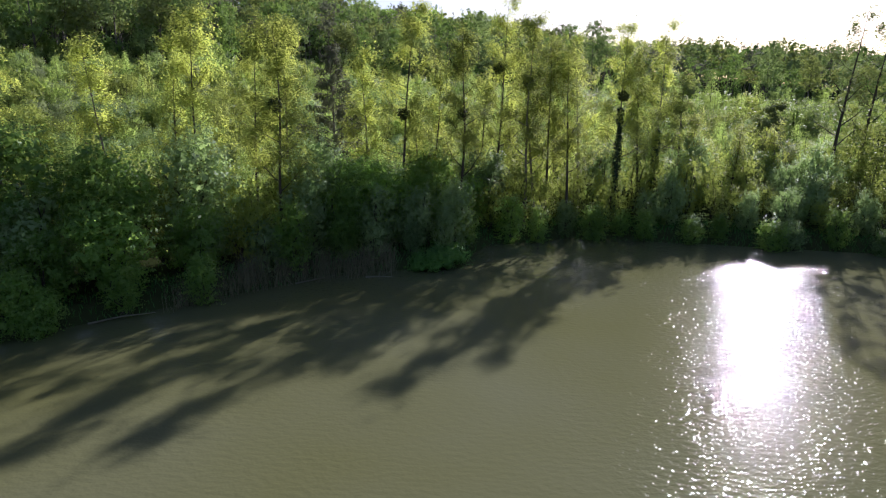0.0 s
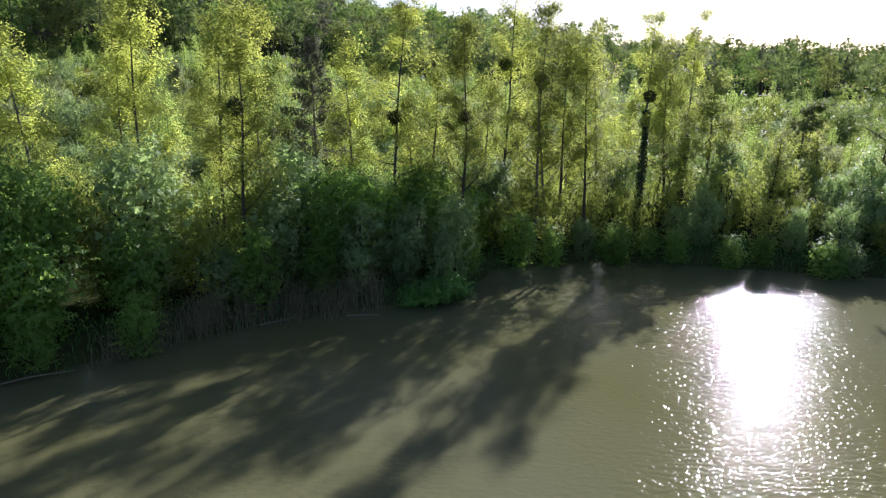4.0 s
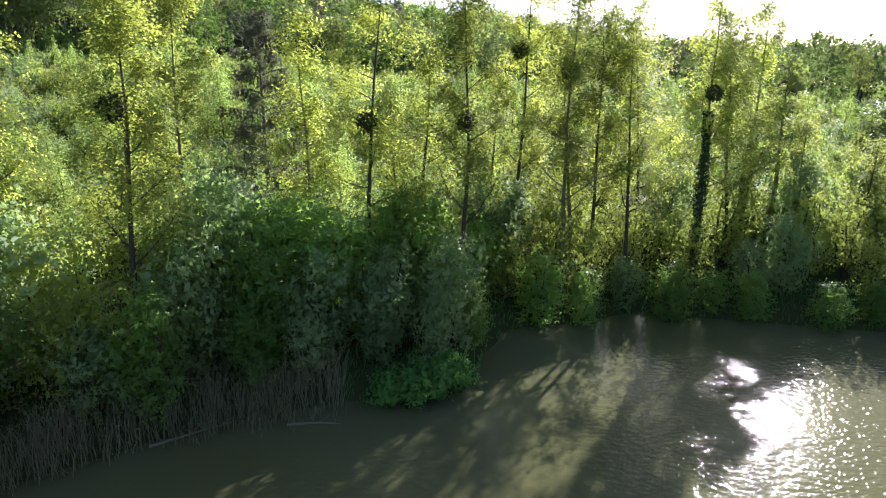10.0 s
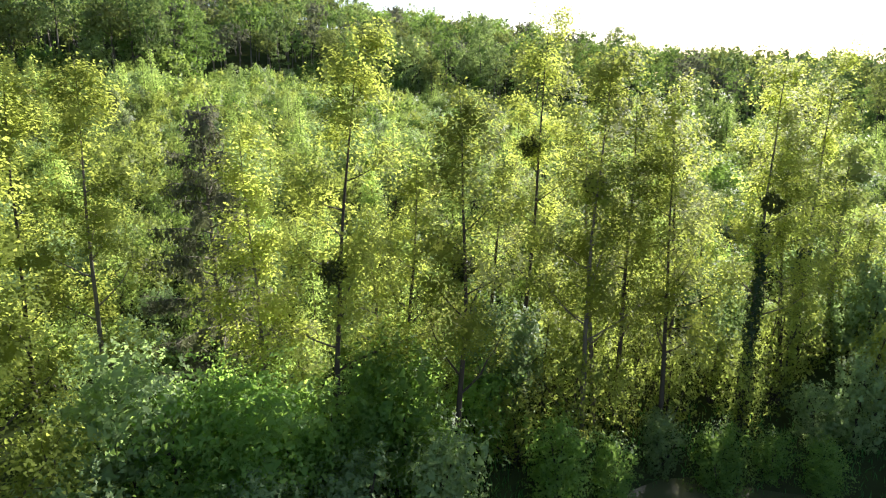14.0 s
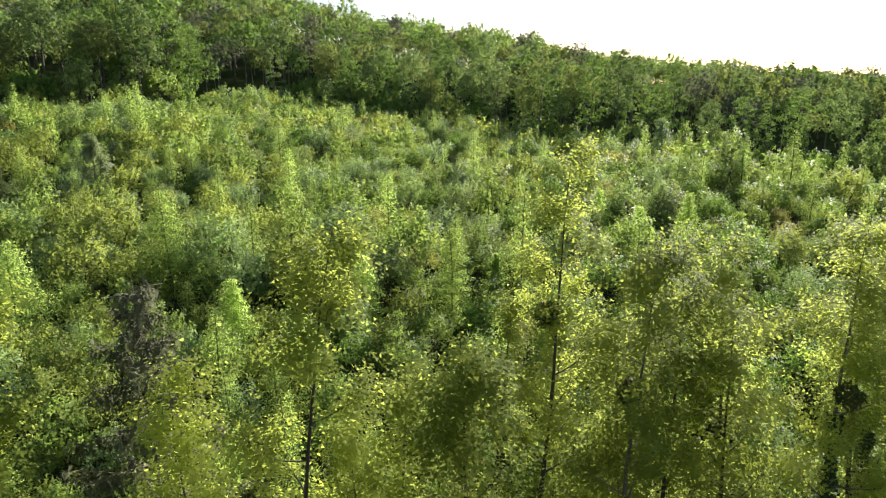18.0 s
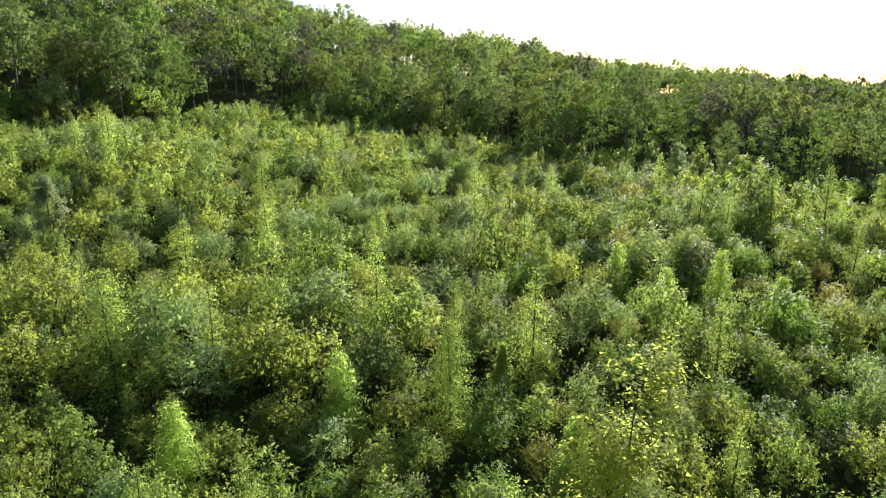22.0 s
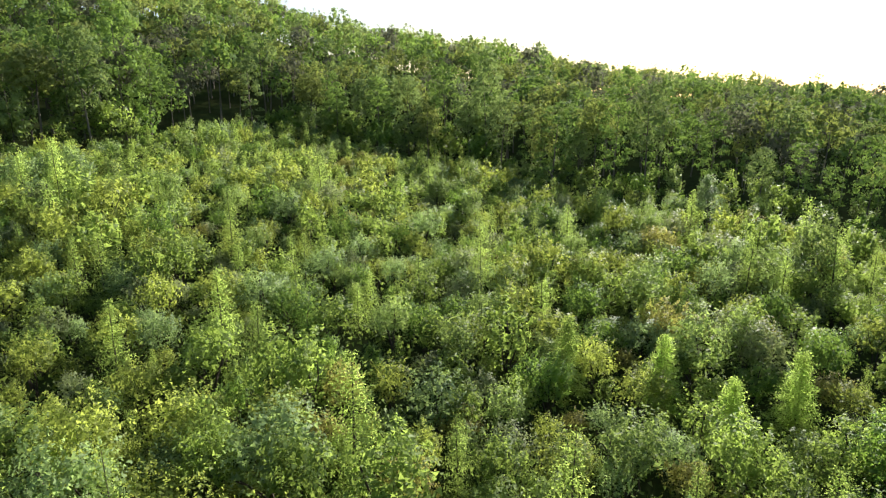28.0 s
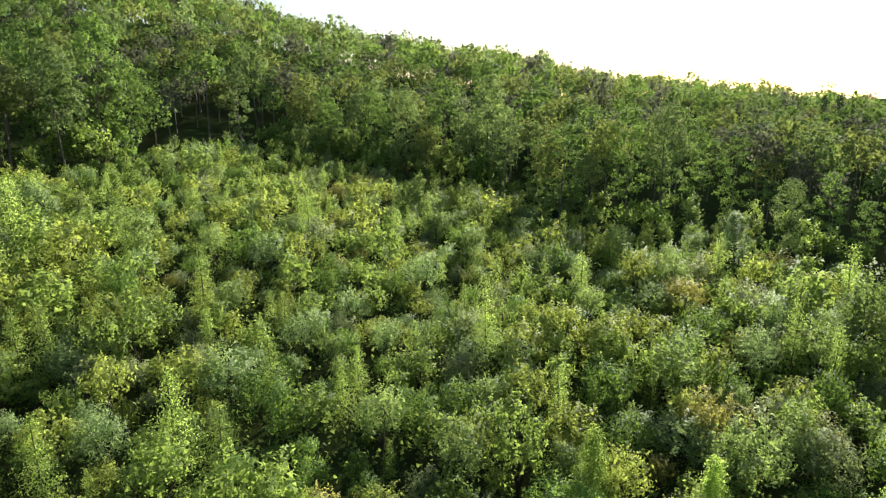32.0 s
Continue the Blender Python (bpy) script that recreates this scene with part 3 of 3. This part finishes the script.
ys = shore(xs) + rng.uniform(-0.3, 6, 9000)
v, f = blades(rng, on_land(xs, ys), 0.42, 0.02, 0.5)
tagged(new("bank_grass", mesh_of("bank_grass", v, f, [SEDGE])), "long grass along the bank", "grass", kind="stuff")
for x, y, a, l in ((-13.2, 41.2, 20, 4.2), (-10.3, 42.4, 35, 3.0), (-20.5, 34.4, 28, 3.6), (-5.6, 44.0, 8, 2.4)):
    log = new("fallen_stem")
    path = bent(rng, (0, 0, 0.02), (math.cos(radians(a)), math.sin(radians(a)), 0.04), l, 6, 0.1)
    pieces = [tube(path, np.linspace(0.07, 0.02, 7), 6)]
    part("stem", mesh_of("stem", *pieces[0], [DEAD], smooth=True), log)
    for j in range(3):
        q = along(path, np.array([rng.uniform(0.3, 0.9)]))[0]
        tw = bent(rng, q, (rng.normal(), rng.normal(), 0.5), l * 0.25, 3, 0.3)
        part("twig", mesh_of("twig", *tube(tw, np.linspace(0.02, 0.006, 4), 4), [DEAD], smooth=True), log)
    log.matrix_basis = Matrix.Translation((x, y, 0.02))
    tagged(log, "grey dead stem lying at the water's edge", "dead wood", "fallen stems")


# ---- single trees that stand out ----
def dead_conifer(seed, h):
    """A dying conifer: straight trunk, whorls of long bare drooping branches with fine twigs."""
    r = np.random.default_rng(seed)
    tree = new("dead_conifer")
    fine = []
    part("trunk", mesh_of("trunk", *tube(bent(r, (0, 0, -0.3), (0, 0, 1), h, 8, 0.02), np.linspace(0.2, 0.02, 9), 8), [DEAD], smooth=True), tree)
    sprays = []
    for k in range(56):
        fr = 0.10 + 0.88 * (k / 56)
        a = k * 2.4
        reach = (0.35 + 4.9 * (1 - fr) ** 0.8) * r.uniform(0.7, 1.12)
        br = bent(r, (0, 0, fr * h), (math.cos(a), math.sin(a), 0.45), reach, 5, 0.10, -0.35)
        pieces = [tube(br, np.linspace(0.05, 0.012, 6), 4)]
        for j in range(22):
            q = along(br, np.array([r.uniform(0.15, 1)]))[0]
            tw = np.stack([q, q + r.normal(size=3) * 0.22 + (0, 0, -0.12), q + r.normal(size=3) * 0.3 + (0, 0, -0.4)])
            pieces.append(tube(tw, [0.02, 0.014, 0.006], 3))
        part("branch", mesh_of("branch", *pieces[0], [DEAD], smooth=True), tree)
        fine += pieces[1:]
        many = int(14 + 60 * reach)
        hang = along(br, r.uniform(0.05, 1, many) ** 0.55)
        sprays.append(hang + r.normal(size=(many, 3)) * 0.11 - np.array([0, 0, 1]) * r.uniform(0, 0.5, (many, 1)))
    sprays = np.concatenate(sprays)
    v, f = leaves(r, sprays, 0.28, 0.42, 1.6, tri=True, out=sprays * np.array([1, 1, 0.0]) + np.array([0, 0, 0.4]), mess=0.7)
    part("crown", mesh_of("crown", v, f, [NEEDLE]), tree, "thin drooping grey-green needles")
    tagged(part("dead_foliage", mesh_of("dead_foliage", *joined(fine), [DEAD], smooth=True), tree), kind="stuff")
    return tree


tagged(place(dead_conifer(31, 16.8), -10.1, 60.0), "dying grey-brown conifer with bare drooping branches", "tree")
oak = tall_tree("oak_tree", 32, 20.0, 0.26, 0.30, 16, 0.24, OAK, 3400, 0.2, lift=0.8, bare=0.25, bark=BARK_DARK)
tagged(place(oak, 40.8, 67.0), "half-bare oak with yellow-green young leaves", "tree", "oaks beside the pond")
oak = tall_tree("oak_tree", 37, 19.5, 0.24, 0.3, 15, 0.24, OAK, 2600, 0.2, lift=0.8, bare=0.4, bark=BARK_DARK)
tagged(place(oak, 44.6, 68.0), "half-bare oak with dark crooked limbs", "tree", "oaks beside the pond")
tagged(place(bush("willow_tree", 38, 9.8, 7.4, 10000, 0.165, WILLOW, lobes=24, low=0.0, stems=6), -17.0, 43.8), "broad rounded willow in soft light green leaf", "tree")
oak = tall_tree("oak_tree", 33, 9.5, 0.26, 0.22, 14, 0.36, OAK, 8000, 0.22, lift=0.5)
tagged(place(oak, 39.0, 78.0), "spreading oak in yellow-green young leaf", "tree", "oaks beside the pond")
oak = tall_tree("oak_tree", 34, 13.5, 0.26, 0.35, 13, 0.34, OAK, 4500, 0.22, lift=0.4, bare=0.3)
tagged(place(oak, 25.3, 68.5), "broad oak in sparse yellow-green young leaf", "tree", "oaks beside the pond")
tree = tall_tree("cherry_tree", 35, 10.5, 0.2, 0.2, 16, 0.30, BLOSSOM, 9000, 0.2)
tagged(place(tree, -48.5, 128.0), "wild cherry covered in pale blossom and young leaves", "tree")
tree = bush("russet_bush", 39, 7.0, 7.0, 5200, 0.2, RUSSET, lobes=22, low=0.05, stems=5, round_top=True)
tagged(place(tree, 33.5, 158.7), "broad bush in russet-orange young leaf", "bush")
tree = tall_tree("aspen_tree", 36, 10.5, 0.14, 0.22, 15, 0.36, WILLOW, 7000, 0.2)
tagged(place(tree, 49.2, 178.0), "open aspen standing above the young growth", "tree")
for k, (x, y, h, w) in enumerate([(-25.0, 96.3, 11.5, 6.0), (1.9, 92.0, 9.6, 4.4), (-6.0, 91.0, 7.8, 4.0), (6.1, 95.7, 6.0, 2.2), (-33.0, 86.0, 10.0, 6.0), (31.0, 114.3, 8.0, 3.6), (21.0, 118.0, 8.0, 3.4), (24.5, 112.0, 7.0, 3.6), (13.0, 121.0, 8.5, 3.6), (35.0, 109.0, 7.0, 3.4), (-15.0, 84.0, 7.5, 3.6), (9.5, 84.0, 7.0, 3.4)]):
    tagged(place(larch("larch_tree", 300 + k, h, w * 1.5, 10500, 0.17), x, y), "feathery larch in soft fresh green needles", "larch", "larches at the foot of the clearing")

# ---- the young growth on the clearing ----
EDGE_X = [-260, -140, -99, -83, -73, -58, -40, -22, 4, 15, 24, 36, 54, 64, 74, 100, 160, 250]
EDGE_Y = [150, 175, 197, 210, 234, 264, 262, 248, 249, 236, 211, 204, 200, 182, 170, 160, 146, 130]


def in_clearing(x, y):
    return (y < np.interp(x, EDGE_X, EDGE_Y)) & (y > shore(x) + 12)


YOUNG_KINDS = [  # name, shape (height, width, lobes), leaf, words, share
    ("young_birch", (6.0, 4.4, 13), BIRCH, "young birch in fresh green leaf", 0.27),
    ("young_maple", (6.0, 4.8, 12), MAPLE, "young maple in bright yellow-green leaf", 0.20),
    ("young_hazel", (5.0, 4.8, 12), HAZEL, "bushy young hazel in deep green leaf", 0.17),
    ("young_ash", (6.6, 4.2, 13), ASH, "upright young ash in grey-green leaf", 0.08),
    ("young_larch", (8.0, 4.4, 0), LARCH, "young larch with soft yellow-green needles", 0.12),
    ("blossom_bush", (5.0, 4.6, 12), BLOSSOM, "bush with pale white-green blossom", 0.04),
    ("willow_bush", (5.5, 4.8, 12), WILLOW, "rounded grey-green willow bush", 0.08),
    ("russet_bush", (4.5, 4.2, 11), RUSSET, "bush with russet-tinged young leaves", 0.04)]
FINE_LIMIT, THING_LIMIT = 130, 290
KINDS = []
for ki, (name, (h, w, lobes), mat, label, share) in enumerate(YOUNG_KINDS):
    sets = []
    for count_of, n, leaf in ((4, 2400, 0.155), (3, 1350, 0.205)):
        if name == "young_larch":
            some = [larch(name, 70 + 10 * ki + k + n, h, w, int(n * 1.6), leaf * 0.8) for k in range(count_of)]
        else:
            some = [bush(name, 60 + 10 * ki + k + n, h, w, n, leaf, mat, lobes=lobes, round_top=k % 4 > 0 or "bush" in name, dense=30 if n > 2000 else 18) for k in range(count_of)]
        for one in some:
            tagged(one, label, "larch" if "larch" in name else "bush" if "bush" in name else "young tree", name.replace("_", " ") + " trees on the clearing")
        sets.append(some)
    KINDS.append((name, sets, label, share))
STEP = 3.45
spots = []
for y in np.arange(60, 262, STEP):
    for x in np.arange(-0.76 * (y - 20) - 6, 0.76 * (y - 20) + 6, STEP):
        px, py = x + rng.uniform(-1.5, 1.5), y + rng.uniform(-1.5, 1.5)
        if in_clearing(px, py):
            spots.append((px, py))
LONE = [(-25.0, 96.3), (1.9, 92.0), (-6.0, 91.0), (6.1, 95.7), (-33.0, 86.0), (31.0, 114.3), (21.0, 118.0), (24.5, 112.0), (13.0, 121.0), (35.0, 109.0), (-15.0, 84.0), (9.5, 84.0), (-48.5, 128.0), (33.5, 158.7), (49.2, 178.0), (-10.1, 60.0)]
spots = [p for p in spots if min((p[0] - a) ** 2 + (p[1] - c) ** 2 for a, c in LONE) > 7.0]
spots.sort(key=lambda p: p[1] + 0.3 * abs(p[0]))
count = {}
rest = {}
for px, py in spots:
    u = rng.uniform()
    ki = 0
    while ki < len(KINDS) - 1 and u > KINDS[ki][3]:
        u -= KINDS[ki][3]
        ki += 1
    if px < -18 and 95 < py < 150:  # pale and bright bushes up the west side
        ki = (1, 6, 5, 0, 0, 1, 4)[int(rng.integers(0, 7))]
    elif px < -6 and py < 96:  # bright low growth behind the belt
        ki = (1, 0, 1, 4, 6, 0)[int(rng.integers(0, 6))]
    elif -18 < px < 0 and 118 < py < 145:  # darker hazel patch
        ki = (2, 2, 3, 0, 4)[int(rng.integers(0, 5))]
    name, sets, label, share = KINDS[ki]
    c = count.get(ki, 0)
    count[ki] = c + 1
    sc = 1.12 * (rng.uniform(0.50, 1.28) if rng.uniform() < 0.9 else rng.uniform(1.25, 1.55)) * (0.70 + 0.38 * (wobble(px, py, 17.0, 5.0) * 0.5 + 0.5)) * (1.1 if py < 110 else 0.95)
    if py < 94:
        sc = min(sc, 0.92)
    sc *= 1 - 0.25 * float(smooth(-45, 0, py - np.interp(px, EDGE_X, EDGE_Y)))
    tall = rng.uniform(0.78, 1.12)
    turn = rng.uniform(0, 6.28)
    if c < THING_LIMIT:
        near = c < FINE_LIMIT
        some = sets[0] if near else sets[1]
        k = c if near else c - FINE_LIMIT
        if k < len(some):
            some[k].matrix_basis = Matrix.Translation((px, py, float(land(px, py)) - 0.1)) @ Matrix.Rotation(turn, 4, "Z") @ Matrix.Diagonal((sc, sc, sc * tall, 1))
        else:
            stand(some[k % len(some)], px, py, sc, turn, 0.1, tall)
    else:
        rest.setdefault(ki, []).append((px, py, sc, turn, tall))

for ki, (name, sets, label, share) in enumerate(KINDS):  # kinds with few trees leave some patterns unused
    c = min(count.get(ki, 0), THING_LIMIT)
    for spare in sets[0][c:] + sets[1][max(0, c - FINE_LIMIT):]:
        for ob in (*spare.children, spare):
            bpy.data.objects.remove(ob)

ux = rng.uniform(-110, 110, 70000)
uy = rng.uniform(60, 190, 70000)
keep = in_clearing(ux, uy) & (np.abs(ux) < 0.76 * (uy - 20))
up = on_land(ux[keep], uy[keep])
up[:, 2] += rng.uniform(0.1, 1.6, len(up)) * (0.6 + 0.4 * wobble(up[:, 0], up[:, 1], 4.0))
v, f = leaves(rng, up, 0.42, 0.9, tri=True)
tagged(new("undergrowth", mesh_of("undergrowth", v, f, [BIRCH])), "low leafy undergrowth between the young trees", "undergrowth", kind="stuff")


def scatter(name, sources, rows, mats, label, category, big=1.0, keep=1.0):
    """Many trees joined into one object of kind stuff: crowns and trunks turned, sized and set on the ground."""
    vs, fs, ms, k = [], [], [], 0
    srng = np.random.default_rng(5)
    for n, (x, y, sc, turn, tall) in enumerate(rows):
        v, f, mi = sources[n % len(sources)]
        ca, sa = math.cos(turn), math.sin(turn)
        w = np.stack([(v[:, 0] * ca - v[:, 1] * sa) * sc + x, (v[:, 0] * sa + v[:, 1] * ca) * sc + y, v[:, 2] * sc * tall + float(land(x, y)) - 0.15, v[:, 3] * ca - v[:, 4] * sa, v[:, 3] * sa + v[:, 4] * ca, v[:, 5]], 1)
        vs.append(w)
        fs.append(f + k)
        ms.append(mi)
        k += len(v)
    ob = new(name, mesh_of(name, np.concatenate(vs), np.concatenate(fs), mats, np.concatenate(ms)))
    return tagged(ob, label, category, kind="stuff")


def light_bush(seed, h, wide, n, leaf, crown, lobes=9):
    r = np.random.default_rng(seed)
    pts, c, out, lump = bush_points(r, h, wide, n, lobes, puff=0.17, round_top=seed % 5 > 0)
    a = joined([leaves(r, pts, leaf, 0.8, tri=True, out=out), inner(r, c, lump, leaf, 12)])
    b = thirds(tube([(0, 0, -0.2), (0.05, 0, h * 0.4), (0, 0.05, h * 0.8)], [0.06, 0.04, 0.02], 3))
    v, f = joined([a, b])
    return v, f, np.r_[np.full(len(a[1]), crown), np.zeros(len(b[1]), int)]


def light_larch(seed, h, wide, n, leaf, crown):
    r = np.random.default_rng(seed)
    pts, out = larch_points(r, h, wide, n)
    a = leaves(r, pts, leaf, 0.5, 0.1, tri=True, out=out, mess=0.7)
    b = thirds(tube([(0, 0, -0.2), (0, 0, h * 0.5), (0, 0, h * 0.95)], [0.07, 0.04, 0.015], 3))
    v, f = joined([a, b])
    return v, f, np.r_[np.full(len(a[1]), crown), np.zeros(len(b[1]), int)]


YOUNG = [BARK_DARK, BIRCH, MAPLE, HAZEL, ASH, LARCH, BLOSSOM, WILLOW, RUSSET]
FAR_SETS = {ki: [light_larch(500 + k, 8.0, 4.4, 420, 0.38, 5) if ki == 4 else light_bush(500 + 10 * ki + k, (6.0, 6.0, 5.0, 6.6, 0, 5.0, 5.5, 4.5)[ki], (4.5, 4.8, 4.8, 4.2, 0, 4.6, 4.8, 4.2)[ki], 560, 0.285, ki + 1) for k in range(5)] for ki in range(8)}
WORDS = ["birch_growth", "maple_growth", "hazel_growth", "ash_growth", "young_larches", "blossom_bushes", "willow_bushes", "russet_bushes"]
TELL = ["young birches covering the sloping clearing", "bright yellow-green young maples over the clearing", "deep green hazel bushes over the clearing", "grey-green young ashes over the clearing", "young larches scattered over the clearing", "pale flowering bushes over the clearing", "grey-green willow bushes over the clearing", "russet-tinged bushes over the clearing"]
for ki, rows in rest.items():
    scatter(WORDS[ki], FAR_SETS[ki], rows, YOUNG, TELL[ki], "young trees")


# ---- the old woods on the hill ----
def wood_tree(seed, h, wide, n, leaf, crown, lobes=14, low=0.26, tiers=False):
    """A forest tree: bare lower stem, and a crown of uneven domes or of flat leafy shelves one over the other."""
    r = np.random.default_rng(seed)
    flat = 0.8
    if tiers:
        flat = 0.55
        z = low + (0.97 - low) * (np.arange(lobes) + r.uniform(0, 1, lobes)) / lobes
        girth = np.clip(np.sin(np.pi * (0.14 + 0.80 * (z - low) / (1 - low)) ** 0.85), 0.12, 1) ** 0.6
        a = np.arange(lobes) * 2.4 + r.uniform(-0.5, 0.5, lobes)
        rad = wide * r.uniform(0.18, 0.29, lobes) * (0.5 + 0.5 * girth)
        reach = (wide * 0.5 * girth * r.uniform(0.75, 1.2, lobes) - rad * 0.5).clip(0.1)
        c = np.stack([np.cos(a) * reach, np.sin(a) * reach, z * h], 1)
    else:
        c, rad = dome(r, lobes, wide, low * h, h)
        rad = rad * 1.32
    pts, out = clumped(r, c, rad, n, leaf * 0.4, 9, flat, 0.6, 0.8)
    whole = (pts - np.array([0, 0, (0.3 + 0.4 * low) * h])) / np.array([wide * 0.5, wide * 0.5, 0.5 * h])
    lv = joined([leaves(r, pts, leaf, 0.85, tri=True, out=out + whole * 0.5, mess=0.25 if n < 1500 else 0.36), inner(r, c, rad * 0.9, leaf * 0.7, 14 if n < 1500 else 34, flat * 0.8)])
    pieces = [tube(bent(r, (0, 0, -0.4), (0, 0, 1), h * 0.85, 4, 0.06), np.linspace(0.30, 0.05, 5), 5)]
    for j in range(4):
        g = c[r.integers(0, lobes)]
        s = np.array([0, 0, max(g[2] - h * r.uniform(0.1, 0.2), h * 0.1)])
        pieces.append(tube(np.stack([s, (s + g) / 2 + (0, 0, -0.3), g]), [0.12, 0.08, 0.03], 3))
    b = thirds(joined(pieces))
    v, f = joined([lv, b])
    return v, f, np.r_[np.full(len(lv[1]), crown), np.zeros(len(b[1]), int)]


def dark_conifer(seed, h, wide, n, leaf):
    r = np.random.default_rng(seed)
    pts, out = larch_points(r, h, wide, n)
    a = leaves(r, pts, leaf, 0.5, 0.4, tri=True, out=out)
    b = tube([(0, 0, -0.4), (0, 0, h * 0.5), (0, 0, h * 0.95)], [0.25, 0.15, 0.03], 5)
    b = thirds(b)
    v, f = joined([a, b])
    return v, f, np.r_[np.full(len(a[1]), 3), np.zeros(len(b[1]), int)]


WOODS = [BARK, BEECH, OAK, SPRUCE, RUSSET, LIME, BUDDING]
MIX = (1, 2, 5, 1, 6, 2, 1, 5, 2, 1, 6, 1)


def wood_thing(name, mesh, label):
    """One tree of the wood's edge as a thing: trunk with limbs, crown."""
    v, f, mi = mesh
    thing = new(name)
    for nm, k in (("trunk", 0), ("crown", 1)):
        g = f[(mi > 0) == bool(k)]
        ids, inv = np.unique(g, return_inverse=True)
        part(nm, mesh_of(nm, v[ids], inv.reshape(-1, 3), [WOODS[mi.max()] if k else BARK]), thing)
    return tagged(thing, label, "tree", name.replace("_", " ") + "s at the edge of the wood")


NEAR_WOOD = [wood_thing("beech_tree", wood_tree(200 + k, 26, 10.5, 5200, 0.36, (1, 1, 5, 1, 1, 5)[k], 29, (0.08, 0.24, 0.36)[k % 3], tiers=True), "tall beech in dense mid-green leaf at the wood's edge") for k in range(6)]
NEAR_WOOD += [wood_thing("wood_oak", wood_tree(210 + k, 24, 11.0, 5200, 0.36, (2, 5, 2)[k], 20, (0.08, 0.2, 0.34)[k % 3]), "tall oak in olive young leaf at the wood's edge") for k in range(3)]
MID_WOOD = [wood_tree(220 + k, 22, 11.8, 780, 0.68, MIX[k], 13, (0.16, 0.26, 0.36)[k % 3]) for k in range(12)]
FAR_WOOD = [wood_tree(240 + k, 23.5, 12.8, 340, 0.98, MIX[k], 10, 0.24) for k in range(12)]
near_rows, mid_rows, far_rows = [], [], []
for y in np.arange(150, 640, 10.3):
    for x in np.arange(-0.74 * y - 20, 0.74 * y + 30, 10.3):
        px, py = x + rng.uniform(-3.6, 3.6), y + rng.uniform(-3.6, 3.6)
        e = np.interp(px, EDGE_X, EDGE_Y)
        if py < e + 3 or py > 545:
            continue
        row = (px, py, rng.uniform(0.74, 1.2), rng.uniform(0, 6.28), rng.uniform(0.86, 1.14))
        if 18 < px <= 60 and py < e + 30:
            row = (px, py, row[2] * 0.78, row[3], row[4])
        if px > 60:
            low = 0.62 if py < e + 45 else 0.8
            row = (px, py, row[2] * low, row[3], row[4])
        if px < -60 and py < e + 24:
            row = (px, py, rng.uniform(1.05, 1.25), row[3], row[4])
        if -72 < px < -48 and py < e + 26:
            continue
        if py < e + 24 and -150 < px < 150:
            near_rows.append(row)
        elif py < 370:
            mid_rows.append(row)
        elif rng.uniform() < 0.85:
            far_rows.append(row)
foot = []
for x in np.arange(-160, 210, 2.6):
    for k in range(2):
        px = x + rng.uniform(-1.2, 1.2)
        py = float(np.interp(px, EDGE_X, EDGE_Y)) + rng.uniform(-2, 22)
        foot.append((px, py, rng.uniform(0.4, 0.75), rng.uniform(0, 6.28), rng.uniform(0.8, 1.2)))
scatter("wood_shrubs", FAR_SETS[2] + FAR_SETS[3], foot, YOUNG, "shady shrubs at the foot of the old wood", "shrubs")
under = []
for x in np.arange(-170, 220, 4.2):
    for k in range(2):
        px = x + rng.uniform(-2, 2)
        py = float(np.interp(px, EDGE_X, EDGE_Y)) + (rng.uniform(1, 8), rng.uniform(8, 18))[k]
        if -74 < px < -54:
            continue
        under.append((px, py, rng.uniform(1.3, 2.1) * (0.62 if px > 15 else 1.0), rng.uniform(0, 6.28), rng.uniform(0.9, 1.2)))
scatter("understorey", FAR_SETS[2] + FAR_SETS[3] + FAR_SETS[0], under, YOUNG, "half-grown trees filling the edge of the wood", "woodland")
for n, (px, py, sc, turn, tall) in enumerate(near_rows):
    m = Matrix.Translation((px, py, float(land(px, py)) - 0.2)) @ Matrix.Rotation(turn, 4, "Z") @ Matrix.Diagonal((sc, sc, sc * tall, 1))
    if n < 9:
        NEAR_WOOD[n].matrix_basis = m
    else:
        twin(NEAR_WOOD[n % 9], m)
scatter("hill_wood", MID_WOOD, mid_rows, WOODS, "deciduous wood covering the long hill", "woodland")
scatter("ridge_wood", FAR_WOOD, far_rows, WOODS, "distant deciduous wood along the ridge of the hill", "woodland")
dark = [(x, y, s, 0.0, 1.0) for x, y, s in ((150, 330, 0.8), (158, 334, 0.85))]
scatter("spruces", [dark_conifer(260 + k, 25, 12.0, 1500, 1.0) for k in range(3)], dark, WOODS, "dark spruces on the flank of the hill", "woodland")
slim = wood_thing("beech_tree", wood_tree(290, 23, 6.0, 3600, 0.34, 5, 22, 0.22, tiers=True), "slender lone beech before a dark hollow in the wood")
place(slim, -56.3, 262.0)
